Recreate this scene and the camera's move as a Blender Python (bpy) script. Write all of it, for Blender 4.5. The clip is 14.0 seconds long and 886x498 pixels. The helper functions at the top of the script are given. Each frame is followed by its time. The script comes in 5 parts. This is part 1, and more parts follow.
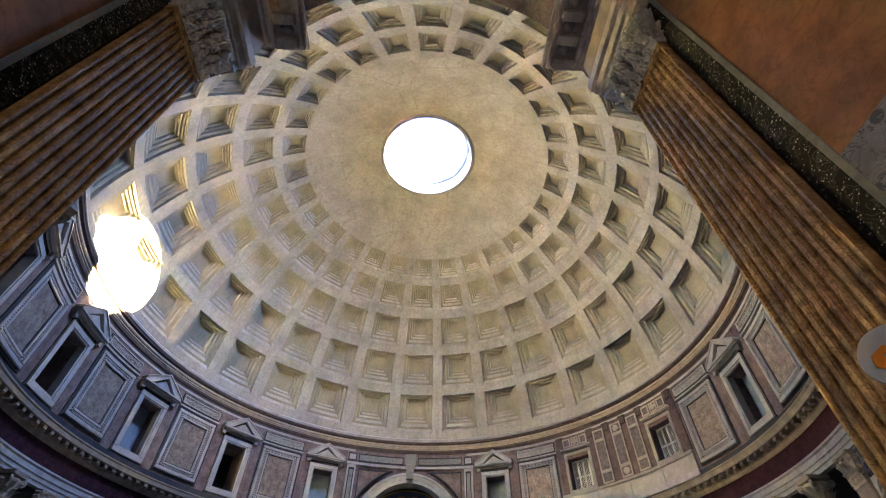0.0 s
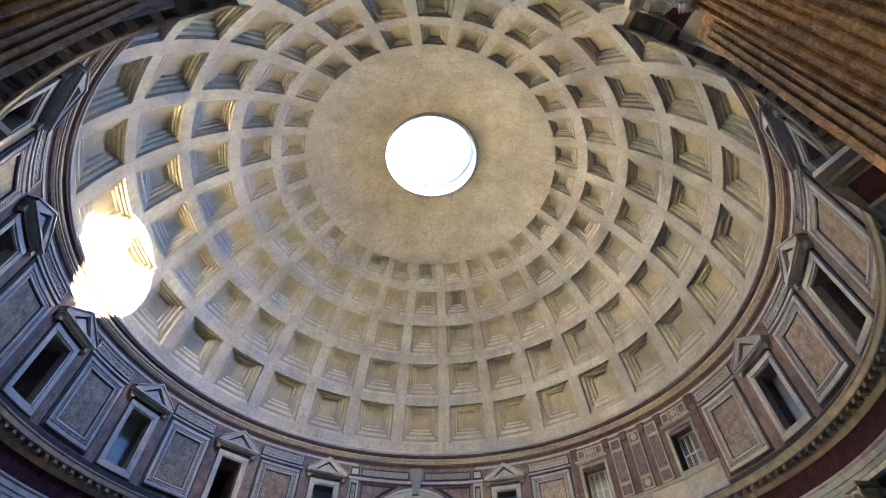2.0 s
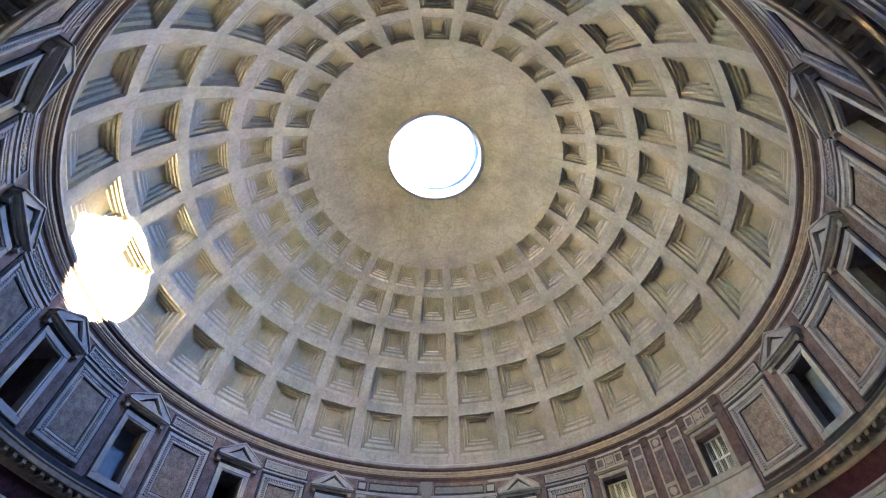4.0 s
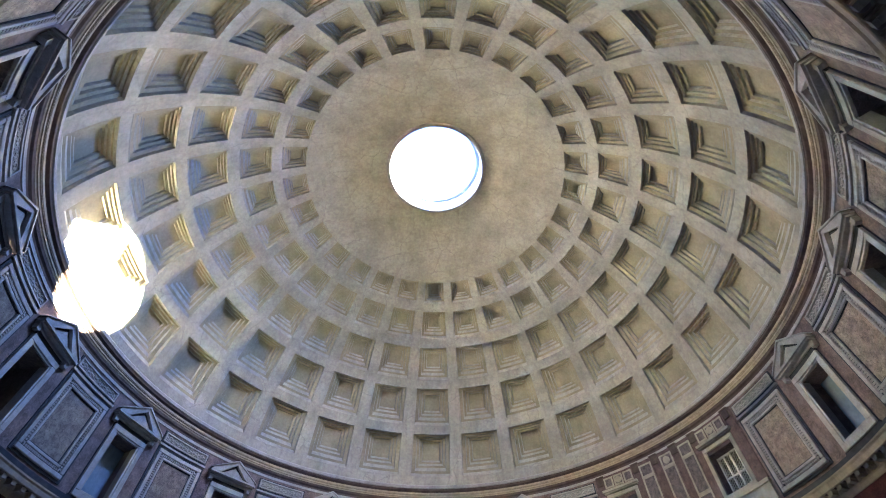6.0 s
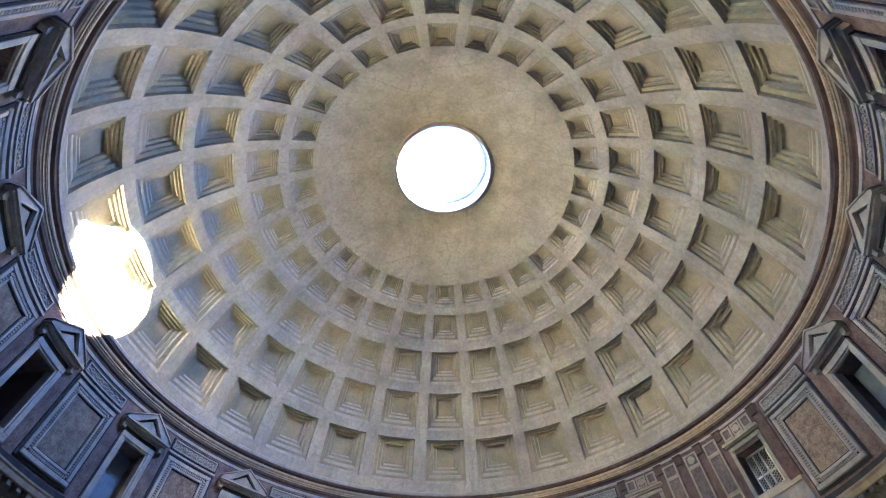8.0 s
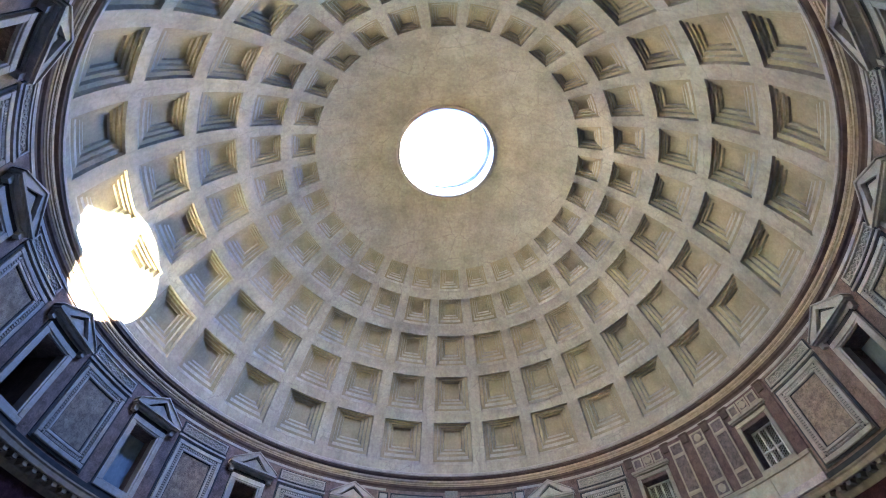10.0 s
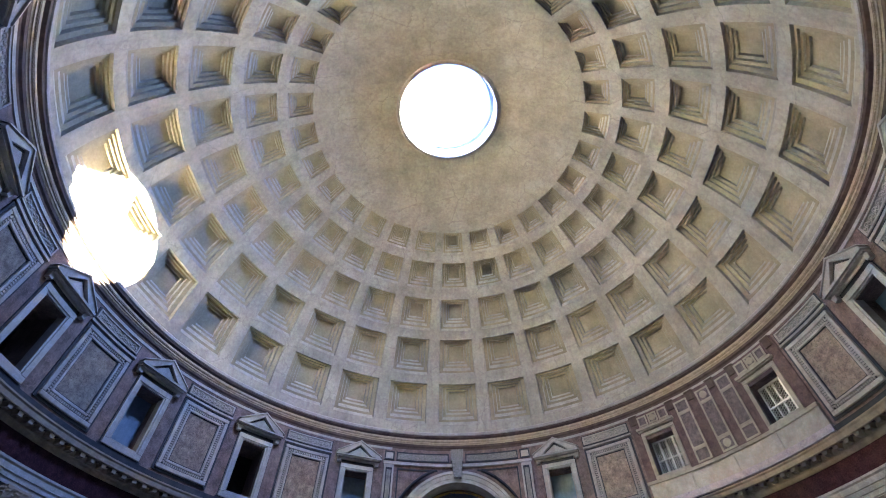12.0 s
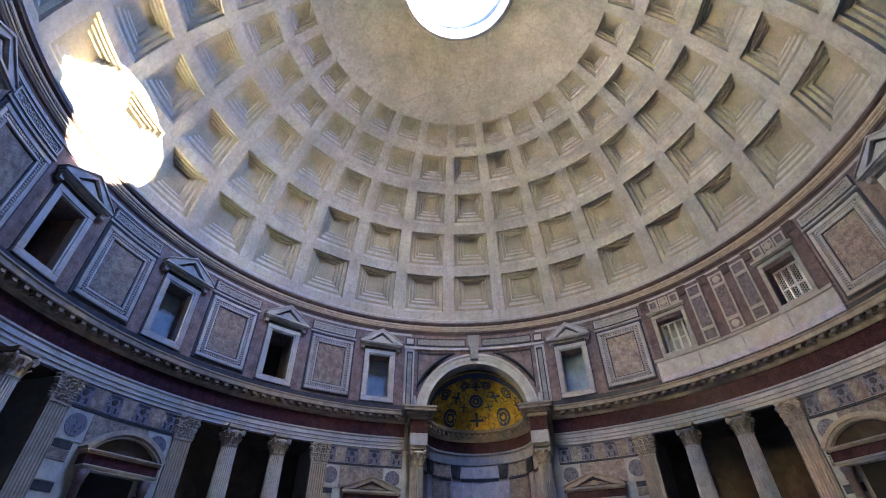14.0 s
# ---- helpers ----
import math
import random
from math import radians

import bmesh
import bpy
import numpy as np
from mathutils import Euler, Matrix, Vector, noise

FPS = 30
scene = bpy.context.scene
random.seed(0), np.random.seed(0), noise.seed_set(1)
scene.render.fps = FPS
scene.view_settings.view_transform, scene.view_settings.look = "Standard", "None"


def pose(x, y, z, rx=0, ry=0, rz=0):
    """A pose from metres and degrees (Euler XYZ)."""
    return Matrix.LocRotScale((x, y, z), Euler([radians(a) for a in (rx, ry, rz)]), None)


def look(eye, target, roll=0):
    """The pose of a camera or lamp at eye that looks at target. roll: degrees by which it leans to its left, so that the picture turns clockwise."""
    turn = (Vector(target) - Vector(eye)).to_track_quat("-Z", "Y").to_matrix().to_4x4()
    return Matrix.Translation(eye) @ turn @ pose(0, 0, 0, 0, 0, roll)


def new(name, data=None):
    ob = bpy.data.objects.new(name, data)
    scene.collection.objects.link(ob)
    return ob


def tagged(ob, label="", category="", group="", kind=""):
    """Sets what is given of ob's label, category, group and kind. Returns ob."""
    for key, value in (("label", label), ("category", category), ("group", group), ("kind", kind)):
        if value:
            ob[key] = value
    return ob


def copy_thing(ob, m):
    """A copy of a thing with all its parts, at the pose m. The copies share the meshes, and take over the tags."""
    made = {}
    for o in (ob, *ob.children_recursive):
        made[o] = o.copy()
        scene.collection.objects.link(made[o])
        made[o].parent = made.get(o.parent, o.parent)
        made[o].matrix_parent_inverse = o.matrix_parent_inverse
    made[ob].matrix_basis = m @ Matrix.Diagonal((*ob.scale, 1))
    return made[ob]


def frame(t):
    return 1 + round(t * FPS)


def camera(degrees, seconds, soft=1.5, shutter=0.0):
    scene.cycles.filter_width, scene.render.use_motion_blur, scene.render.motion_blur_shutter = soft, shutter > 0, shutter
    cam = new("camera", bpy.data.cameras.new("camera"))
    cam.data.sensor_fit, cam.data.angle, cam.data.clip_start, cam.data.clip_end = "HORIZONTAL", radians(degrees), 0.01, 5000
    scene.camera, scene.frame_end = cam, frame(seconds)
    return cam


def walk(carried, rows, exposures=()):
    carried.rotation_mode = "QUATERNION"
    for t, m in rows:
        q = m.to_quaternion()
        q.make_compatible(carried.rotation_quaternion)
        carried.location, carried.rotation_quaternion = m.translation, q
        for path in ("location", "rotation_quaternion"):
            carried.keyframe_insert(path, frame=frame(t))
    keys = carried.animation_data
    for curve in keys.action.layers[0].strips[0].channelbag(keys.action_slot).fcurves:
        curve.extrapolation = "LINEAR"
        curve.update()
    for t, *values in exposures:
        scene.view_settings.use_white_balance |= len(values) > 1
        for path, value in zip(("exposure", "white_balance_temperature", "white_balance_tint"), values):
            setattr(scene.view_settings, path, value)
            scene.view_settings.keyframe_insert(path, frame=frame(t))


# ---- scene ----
# the rotunda: axis at the origin, apse towards +y, entrance towards -y
cam = camera(88.74, 14.0, 1.0)
ROWS = [
    (0.0, 0.260, -25.506, 1.237, -3.28, 47.09, 0.85),
    (0.5, 0.285, -25.109, 1.283, -3.18, 47.48, 0.64),
    (1.0, 0.320, -24.670, 1.318, -2.96, 47.64, 0.76),
    (1.5, 0.317, -24.114, 1.418, -2.63, 48.20, 0.81),
    (2.0, 0.161, -23.350, 1.587, -2.78, 49.13, 0.54),
    (2.5, 0.080, -22.627, 1.690, -2.80, 49.65, 0.35),
    (3.0, 0.045, -22.111, 1.723, -2.29, 50.18, 0.32),
    (5.5, 0.070, -20.421, 1.620, -1.84, 53.34, -0.03),
    (6.0, 0.054, -20.129, 1.591, -1.79, 54.14, -0.00),
    (6.5, 0.022, -19.829, 1.570, -1.28, 54.75, 0.25),
    (7.0, -0.012, -19.482, 1.569, -0.83, 55.37, 0.15),
    (7.5, -0.046, -19.137, 1.564, -0.75, 55.48, 0.03),
    (8.0, -0.071, -18.865, 1.538, -0.01, 55.63, 0.12),
    (10.5, -0.132, -18.201, 1.215, 0.79, 53.91, -0.10),
    (11.0, -0.119, -17.899, 1.214, 0.44, 53.55, -0.17),
    (11.5, -0.094, -17.603, 1.235, 0.51, 52.75, 0.20),
    (12.0, -0.085, -17.318, 1.281, 1.59, 50.67, -0.17),
    (12.5, -0.133, -17.111, 1.328, 2.69, 48.15, -0.24),
    (13.0, -0.264, -16.962, 1.367, 2.89, 45.10, -0.28),
    (13.5, -0.447, -16.831, 1.391, 2.91, 41.72, -0.56),
    (14.0, -0.658, -16.713, 1.397, 3.09, 37.85, -0.56),
]


def eye_pose(x, y, z, yaw, pitch, roll):
    cy, sy = math.cos(radians(yaw)), math.sin(radians(yaw))
    cp, sp = math.cos(radians(pitch)), math.sin(radians(pitch))
    return look((x, y, z), (x - sy * cp, y + cy * cp, z + sp), roll)


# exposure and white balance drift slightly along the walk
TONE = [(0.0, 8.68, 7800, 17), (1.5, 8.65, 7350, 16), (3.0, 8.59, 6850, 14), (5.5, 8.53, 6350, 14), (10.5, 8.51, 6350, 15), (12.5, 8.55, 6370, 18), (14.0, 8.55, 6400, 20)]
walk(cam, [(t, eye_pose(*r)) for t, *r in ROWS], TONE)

# ---- light ----
SUN_ELEV, SUN_AZ = 42.8, 87.5      # azimuth from +y towards +x
world = bpy.data.worlds.new("world")
scene.world = world
world.use_nodes = True
wn = world.node_tree
sky = wn.nodes.new("ShaderNodeTexSky")
sky.sky_type = 'NISHITA'
sky.sun_disc = False
sky.sun_elevation = radians(SUN_ELEV)
sky.sun_rotation = radians(SUN_AZ)
# a clear, deep blue sky
sky.air_density = 0.1
sky.dust_density = 0.0
sky.ozone_density = 6.0
wn.nodes["Background"].inputs[1].default_value = 0.05
wn.links.new(sky.outputs[0], wn.nodes["Background"].inputs[0])

sun = new("sun", bpy.data.lights.new("sun", 'SUN'))
sun.data.energy = 5.0
sun.data.angle = radians(0.53)
sun.data.color = (1.0, 0.90, 0.62)
sd = Vector((math.sin(radians(SUN_AZ)) * math.cos(radians(SUN_ELEV)), math.cos(radians(SUN_AZ)) * math.cos(radians(SUN_ELEV)), math.sin(radians(SUN_ELEV))))
sun.matrix_world = look(tuple(sd * 90), (0, 0, 0))

# the bright side of the sky, above the round opening
skylight = new("oculus_sky_light", bpy.data.lights.new("oculus_sky_light", 'AREA'))
skylight.data.shape = 'DISK'
skylight.data.size = 11.0
skylight.data.energy = 112
skylight.data.color = (0.28, 0.47, 1.0)
skylight.matrix_world = pose(3.4, 0, 47.2, 0, 46, 0)

# the even blue of the zenith in the opening itself
zenith = new("oculus_zenith_light", bpy.data.lights.new("oculus_zenith_light", 'AREA'))
zenith.data.shape = 'DISK'
zenith.data.size = 9.0
zenith.data.energy = 17
zenith.data.color = (0.22, 0.44, 1.0)
zenith.matrix_world = pose(0, 0, 44.7)

# daylight of the porch in the open doorway
doorlight = new("doorway_light", bpy.data.lights.new("doorway_light", 'AREA'))
doorlight.data.shape = 'RECTANGLE'
doorlight.data.size, doorlight.data.size_y = 5.6, 7.2
doorlight.data.energy = 0.5
doorlight.data.color = (0.95, 0.95, 1.0)
doorlight.matrix_world = pose(0, -34.2, 3.7, 90, 0, 0)


# ---- materials ----
def stone(name, c1, c2, scale=1.0, rough=0.6, bump=0.15, fine=9.0, vein=None, vein_amount=0.0, speck=None, speck_scale=18.0, speck_size=0.2, streak=0.0, metal=0.0, island=0.0, spec=0.15, crack=0.0, grain=0.12):
    m = bpy.data.materials.new(name)
    m.use_nodes = True
    nt = m.node_tree
    N, L = nt.nodes, nt.links
    b = N["Principled BSDF"]
    geo = N.new("ShaderNodeNewGeometry")
    oi = N.new("ShaderNodeObjectInfo")
    pos = geo.outputs["Position"]
    n1 = N.new("ShaderNodeTexNoise")
    n1.inputs["Scale"].default_value = scale
    n1.inputs["Detail"].default_value = 6
    n1.inputs["Roughness"].default_value = 0.62
    L.new(pos, n1.inputs["Vector"])
    ramp = N.new("ShaderNodeValToRGB")
    ramp.color_ramp.elements[0].position, ramp.color_ramp.elements[1].position = 0.33, 0.67
    ramp.color_ramp.elements[0].color, ramp.color_ramp.elements[1].color = (*c1, 1), (*c2, 1)
    L.new(n1.outputs["Fac"], ramp.inputs[0])
    col = ramp.outputs[0]

    def mixer(fac, a, bcol, kind='MIX'):
        mx = N.new("ShaderNodeMix")
        mx.data_type, mx.blend_type = 'RGBA', kind
        if isinstance(fac, float):
            mx.inputs[0].default_value = fac
        else:
            L.new(fac, mx.inputs[0])
        L.new(a, mx.inputs[6])
        if isinstance(bcol, tuple):
            mx.inputs[7].default_value = (*bcol, 1)
        else:
            L.new(bcol, mx.inputs[7])
        return mx.outputs[2]

    def mathn(op, a, v):
        q = N.new("ShaderNodeMath")
        q.operation = op
        L.new(a, q.inputs[0])
        if isinstance(v, float):
            q.inputs[1].default_value = v
        else:
            L.new(v, q.inputs[1])
        return q.outputs[0]

    n2 = N.new("ShaderNodeTexNoise")
    n2.inputs["Scale"].default_value = fine
    n2.inputs["Detail"].default_value = 8
    n2.inputs["Roughness"].default_value = 0.7
    L.new(pos, n2.inputs["Vector"])
    r2 = N.new("ShaderNodeMapRange")
    r2.inputs[1].default_value, r2.inputs[2].default_value = 0.3, 0.7
    r2.inputs[3].default_value, r2.inputs[4].default_value = 1 - grain, 1 + 0.85 * grain
    L.new(n2.outputs["Fac"], r2.inputs[0])
    comb = N.new("ShaderNodeCombineColor")
    for k in range(3):
        L.new(r2.outputs[0], comb.inputs[k])
    col = mixer(1.0, col, comb.outputs[0], 'MULTIPLY')
    if vein:
        wv = N.new("ShaderNodeTexNoise")
        wv.inputs["Scale"].default_value = scale * 1.7
        wv.inputs["Detail"].default_value = 5
        wv.inputs["Distortion"].default_value = 1.6
        L.new(pos, wv.inputs["Vector"])
        d = mathn('ABSOLUTE', mathn('SUBTRACT', wv.outputs["Fac"], 0.5), 0.0)
        rv = N.new("ShaderNodeMapRange")
        rv.inputs[1].default_value, rv.inputs[2].default_value = 0.0, 0.035
        rv.inputs[3].default_value, rv.inputs[4].default_value = vein_amount, 0.0
        L.new(d, rv.inputs[0])
        col = mixer(rv.outputs[0], col, vein)
    if speck:
        vo = N.new("ShaderNodeTexVoronoi")
        vo.inputs["Scale"].default_value = speck_scale
        L.new(pos, vo.inputs["Vector"])
        rs = N.new("ShaderNodeMapRange")
        rs.inputs[1].default_value, rs.inputs[2].default_value = speck_size, speck_size + 0.08
        rs.inputs[3].default_value, rs.inputs[4].default_value = 1.0, 0.0
        L.new(vo.outputs["Distance"], rs.inputs[0])
        n4 = mathn('GREATER_THAN', n2.outputs["Fac"], 0.5)
        col = mixer(mathn('MULTIPLY', rs.outputs[0], n4), col, speck)
    if streak > 0:
        mp = N.new("ShaderNodeMapping")
        mp.inputs["Scale"].default_value = (1.3, 1.3, 0.12)
        L.new(pos, mp.inputs["Vector"])
        n3 = N.new("ShaderNodeTexNoise")
        n3.inputs["Scale"].default_value = 1.1
        n3.inputs["Detail"].default_value = 7
        n3.inputs["Roughness"].default_value = 0.66
        L.new(mp.outputs[0], n3.inputs["Vector"])
        r3 = N.new("ShaderNodeMapRange")
        r3.inputs[1].default_value, r3.inputs[2].default_value = 0.50, 0.72
        r3.inputs[3].default_value, r3.inputs[4].default_value = 0.0, streak
        L.new(n3.outputs["Fac"], r3.inputs[0])
        dark = tuple(0.5 * v for v in c1)
        col = mixer(r3.outputs[0], col, dark)
    if crack > 0:
        # broken hairline cracks and joints
        wob = N.new("ShaderNodeVectorMath")
        wob.operation = 'MULTIPLY_ADD'
        L.new(n2.outputs["Color"], wob.inputs[0])
        wob.inputs[1].default_value = (0.5, 0.5, 0.5)
        L.new(pos, wob.inputs[2])
        vc = N.new("ShaderNodeTexVoronoi")
        vc.feature = 'DISTANCE_TO_EDGE'
        vc.inputs["Scale"].default_value = 0.38
        L.new(wob.outputs[0], vc.inputs["Vector"])
        rc = N.new("ShaderNodeMapRange")
        rc.inputs[1].default_value, rc.inputs[2].default_value = 0.004, 0.02
        rc.inputs[3].default_value, rc.inputs[4].default_value = crack, 0.0
        L.new(vc.outputs["Distance"], rc.inputs[0])
        keep = N.new("ShaderNodeMapRange")
        keep.inputs[1].default_value, keep.inputs[2].default_value = 0.42, 0.6
        L.new(n1.outputs["Fac"], keep.inputs[0])
        col = mixer(mathn('MULTIPLY', rc.outputs[0], keep.outputs[0]), col, tuple(0.35 * v for v in c1))
    # a slight difference from piece to piece
    r5 = N.new("ShaderNodeMapRange")
    r5.inputs[3].default_value, r5.inputs[4].default_value = 0.9 - island, 1.06 + island
    L.new(oi.outputs["Random"], r5.inputs[0])
    c5 = N.new("ShaderNodeCombineColor")
    for k in range(3):
        L.new(r5.outputs[0], c5.inputs[k])
    col = mixer(1.0, col, c5.outputs[0], 'MULTIPLY')
    L.new(col, b.inputs["Base Color"])
    rr = N.new("ShaderNodeMapRange")
    rr.inputs[3].default_value, rr.inputs[4].default_value = max(0.05, rough - 0.12), min(1.0, rough + 0.15)
    L.new(n2.outputs["Fac"], rr.inputs[0])
    L.new(rr.outputs[0], b.inputs["Roughness"])
    b.inputs["Metallic"].default_value = metal
    b.inputs["Specular IOR Level"].default_value = spec
    if bump > 0:
        bp = N.new("ShaderNodeBump")
        bp.inputs["Strength"].default_value = bump
        bp.inputs["Distance"].default_value = 0.05
        L.new(n2.outputs["Fac"], bp.inputs["Height"])
        L.new(bp.outputs[0], b.inputs["Normal"])
    return m


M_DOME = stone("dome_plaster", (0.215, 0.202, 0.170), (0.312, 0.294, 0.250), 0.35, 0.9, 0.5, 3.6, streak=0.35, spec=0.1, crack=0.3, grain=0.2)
# dome plaster toned darker and yellower: shade of the coffers put into the colour
M_COFFER_SHADE = stone("coffer_shade_plaster", (0.188, 0.164, 0.113), (0.266, 0.235, 0.167), 0.5, 0.9, 0.3, 5.0, streak=0.25, spec=0.1, grain=0.16)
M_ATTIC = stone("attic_marble", (0.078, 0.055, 0.053), (0.185, 0.134, 0.122), 1.5, 0.55, 0.1, 7.0, vein=(0.23, 0.16, 0.15), vein_amount=0.6, streak=0.4, grain=0.32)
M_WHITE = stone("white_marble", (0.217, 0.203, 0.194), (0.299, 0.277, 0.265), 1.2, 0.5, 0.12, 8.0, vein=(0.35, 0.35, 0.37), vein_amount=0.4, streak=0.35)
M_CARVED = stone("carved_marble", (0.097, 0.092, 0.087), (0.213, 0.202, 0.193), 9.0, 0.6, 0.9, 14.0)
M_SLATE = stone("slate_inlay", (0.019, 0.022, 0.027), (0.036, 0.039, 0.047), 2.5, 0.45, 0.1, 9.0)
M_FIELD = stone("buff_marble", (0.128, 0.100, 0.084), (0.285, 0.232, 0.192), 2.2, 0.6, 0.08, 6.0, vein=(0.070, 0.050, 0.044), vein_amount=0.75, island=0.08, grain=0.28, spec=0.1)
M_PORPH = stone("porphyry", (0.019, 0.007, 0.011), (0.038, 0.015, 0.020), 2.0, 0.4, 0.1, 16.0, vein=(0.10, 0.045, 0.045), vein_amount=0.25, grain=0.3, spec=0.05)
M_PALE = stone("pale_veined_marble", (0.240, 0.227, 0.204), (0.355, 0.337, 0.303), 1.6, 0.45, 0.08, 7.0, vein=(0.28, 0.2, 0.16), vein_amount=0.5)
M_TAN = stone("tan_stone", (0.205, 0.157, 0.120), (0.295, 0.235, 0.181), 1.8, 0.65, 0.3, 9.0, streak=0.35)
M_CORN = stone("cornice_stone", (0.165, 0.130, 0.100), (0.255, 0.202, 0.156), 1.8, 0.65, 0.3, 9.0, streak=0.35)
M_INLAY = stone("dark_inlay", (0.050, 0.041, 0.046), (0.131, 0.110, 0.112), 3.5, 0.5, 0.1, 8.0, vein=(0.16, 0.13, 0.12), vein_amount=0.5, grain=0.3)
M_CREAM = stone("cream_marble", (0.211, 0.188, 0.156), (0.283, 0.260, 0.221), 2.0, 0.5, 0.1, 9.0)
M_LATTICE = stone("lattice_marble", (0.500, 0.470, 0.410), (0.620, 0.590, 0.530), 2.0, 0.5, 0.05, 9.0)
M_BROWN = stone("brown_moulding", (0.058, 0.039, 0.034), (0.092, 0.066, 0.057), 1.8, 0.65, 0.25, 9.0)
M_GIALLO = stone("giallo_marble", (0.240, 0.118, 0.042), (0.520, 0.305, 0.135), 3.2, 0.7, 0.25, 13.0, vein=(0.06, 0.028, 0.016), vein_amount=0.6, streak=0.4, grain=0.4, spec=0.15)
M_COLUMN = stone("grey_column_marble", (0.259, 0.222, 0.197), (0.386, 0.340, 0.306), 1.5, 0.45, 0.15, 8.0, vein=(0.25, 0.18, 0.15), vein_amount=0.4)
M_SERP = stone("dark_serpentine", (0.008, 0.009, 0.008), (0.018, 0.019, 0.016), 3.0, 0.7, 0.1, 10.0, speck=(0.40, 0.38, 0.33), speck_scale=24.0, speck_size=0.22, vein=(0.11, 0.11, 0.095), vein_amount=0.55, spec=0.05)
M_RED = stone("red_marble", (0.150, 0.055, 0.022), (0.260, 0.108, 0.048), 1.4, 0.4, 0.06, 6.0, vein=(0.06, 0.02, 0.012), vein_amount=0.3, grain=0.2)
M_GREY = stone("grey_border_marble", (0.105, 0.103, 0.100), (0.200, 0.194, 0.184), 2.0, 0.45, 0.1, 9.0, grain=0.25)
# brown marble darkened to deepen the shadow in recesses and under soffits
M_NICHE_SHADE = stone("shaded_niche_wall", (0.037, 0.027, 0.021), (0.070, 0.049, 0.039), 1.2, 0.7, 0.2, 6.0)
M_BLUE = stone("blue_grey_plaster", (0.100, 0.140, 0.185), (0.170, 0.220, 0.270), 0.9, 0.5, 0.05, 5.0, streak=0.3)
# near-black colour stands in for the shade deep inside openings
M_DEPTH_SHADE = stone("painted_depth_shade", (0.012, 0.011, 0.011), (0.020, 0.018, 0.018), 1.0, 0.9, 0.0, 5.0)
M_FLOOR = stone("floor_marble", (0.250, 0.215, 0.165), (0.400, 0.350, 0.275), 0.5, 0.3, 0.03, 6.0, vein=(0.2, 0.12, 0.1), vein_amount=0.4)
M_GOLD = stone("gold_mosaic", (0.300, 0.165, 0.022), (0.560, 0.350, 0.055), 3.0, 0.42, 0.5, 40.0, metal=0.25, grain=0.3)
M_BLUETILE = stone("blue_mosaic", (0.035, 0.045, 0.080), (0.080, 0.090, 0.130), 6.0, 0.5, 0.4, 40.0)
M_CORNER = stone("grey_purple_marble", (0.238, 0.206, 0.239), (0.395, 0.347, 0.373), 1.8, 0.5, 0.1, 8.0, vein=(0.5, 0.48, 0.46), vein_amount=0.4)
M_PAVON = stone("mottled_purple_marble", (0.088, 0.082, 0.104), (0.160, 0.148, 0.172), 3.0, 0.45, 0.1, 8.0, vein=(0.04, 0.036, 0.05), vein_amount=0.8, speck=(0.045, 0.042, 0.055), speck_scale=5.5, speck_size=0.34)
M_CAPITAL = stone("pale_capital_stone", (0.330, 0.285, 0.235), (0.520, 0.465, 0.395), 4.0, 0.6, 0.3, 12.0, streak=0.3, grain=0.25)
M_ENTAB = stone("carved_entablature_stone", (0.270, 0.225, 0.195), (0.420, 0.360, 0.315), 2.5, 0.6, 0.4, 12.0, streak=0.4, grain=0.25)
M_GILT = stone("gilded_stone", (0.205, 0.165, 0.120), (0.300, 0.245, 0.185), 3.0, 0.5, 0.2, 10.0)
M_MAUVE = stone("mauve_brown_marble", (0.062, 0.037, 0.039), (0.115, 0.076, 0.076), 2.0, 0.5, 0.1, 10.0, vein=(0.16, 0.10, 0.09), vein_amount=0.3, grain=0.25)
M_WHITEPAINT = stone("white_enamel", (0.513, 0.520, 0.527), (0.547, 0.554, 0.561), 1.0, 0.35, 0.0, 6.0)
M_ORANGE = stone("orange_print", (0.800, 0.220, 0.030), (0.850, 0.280, 0.040), 3.0, 0.5, 0.0, 6.0)
M_STEEL = stone("dark_steel", (0.050, 0.050, 0.055), (0.080, 0.080, 0.085), 3.0, 0.4, 0.05, 9.0, metal=0.6)
M_LIP = stone("pale_lead", (0.20, 0.27, 0.33), (0.28, 0.36, 0.42), 3.0, 0.5, 0.05, 9.0)
M_BRONZE = stone("bronze_door", (0.050, 0.040, 0.025), (0.090, 0.070, 0.040), 2.0, 0.45, 0.15, 9.0, metal=0.7)


# ---- geometry helpers ----
R = 21.65
ORG = {}


def P(a, r, z):
    q = radians(a)
    return (r * math.sin(q), r * math.cos(q), z)


def place(a, r, z):
    """A pose on the ring: x along the wall, y outwards."""
    return pose(0, 0, 0, 0, 0, -a) @ Matrix.Translation((0, r, z))


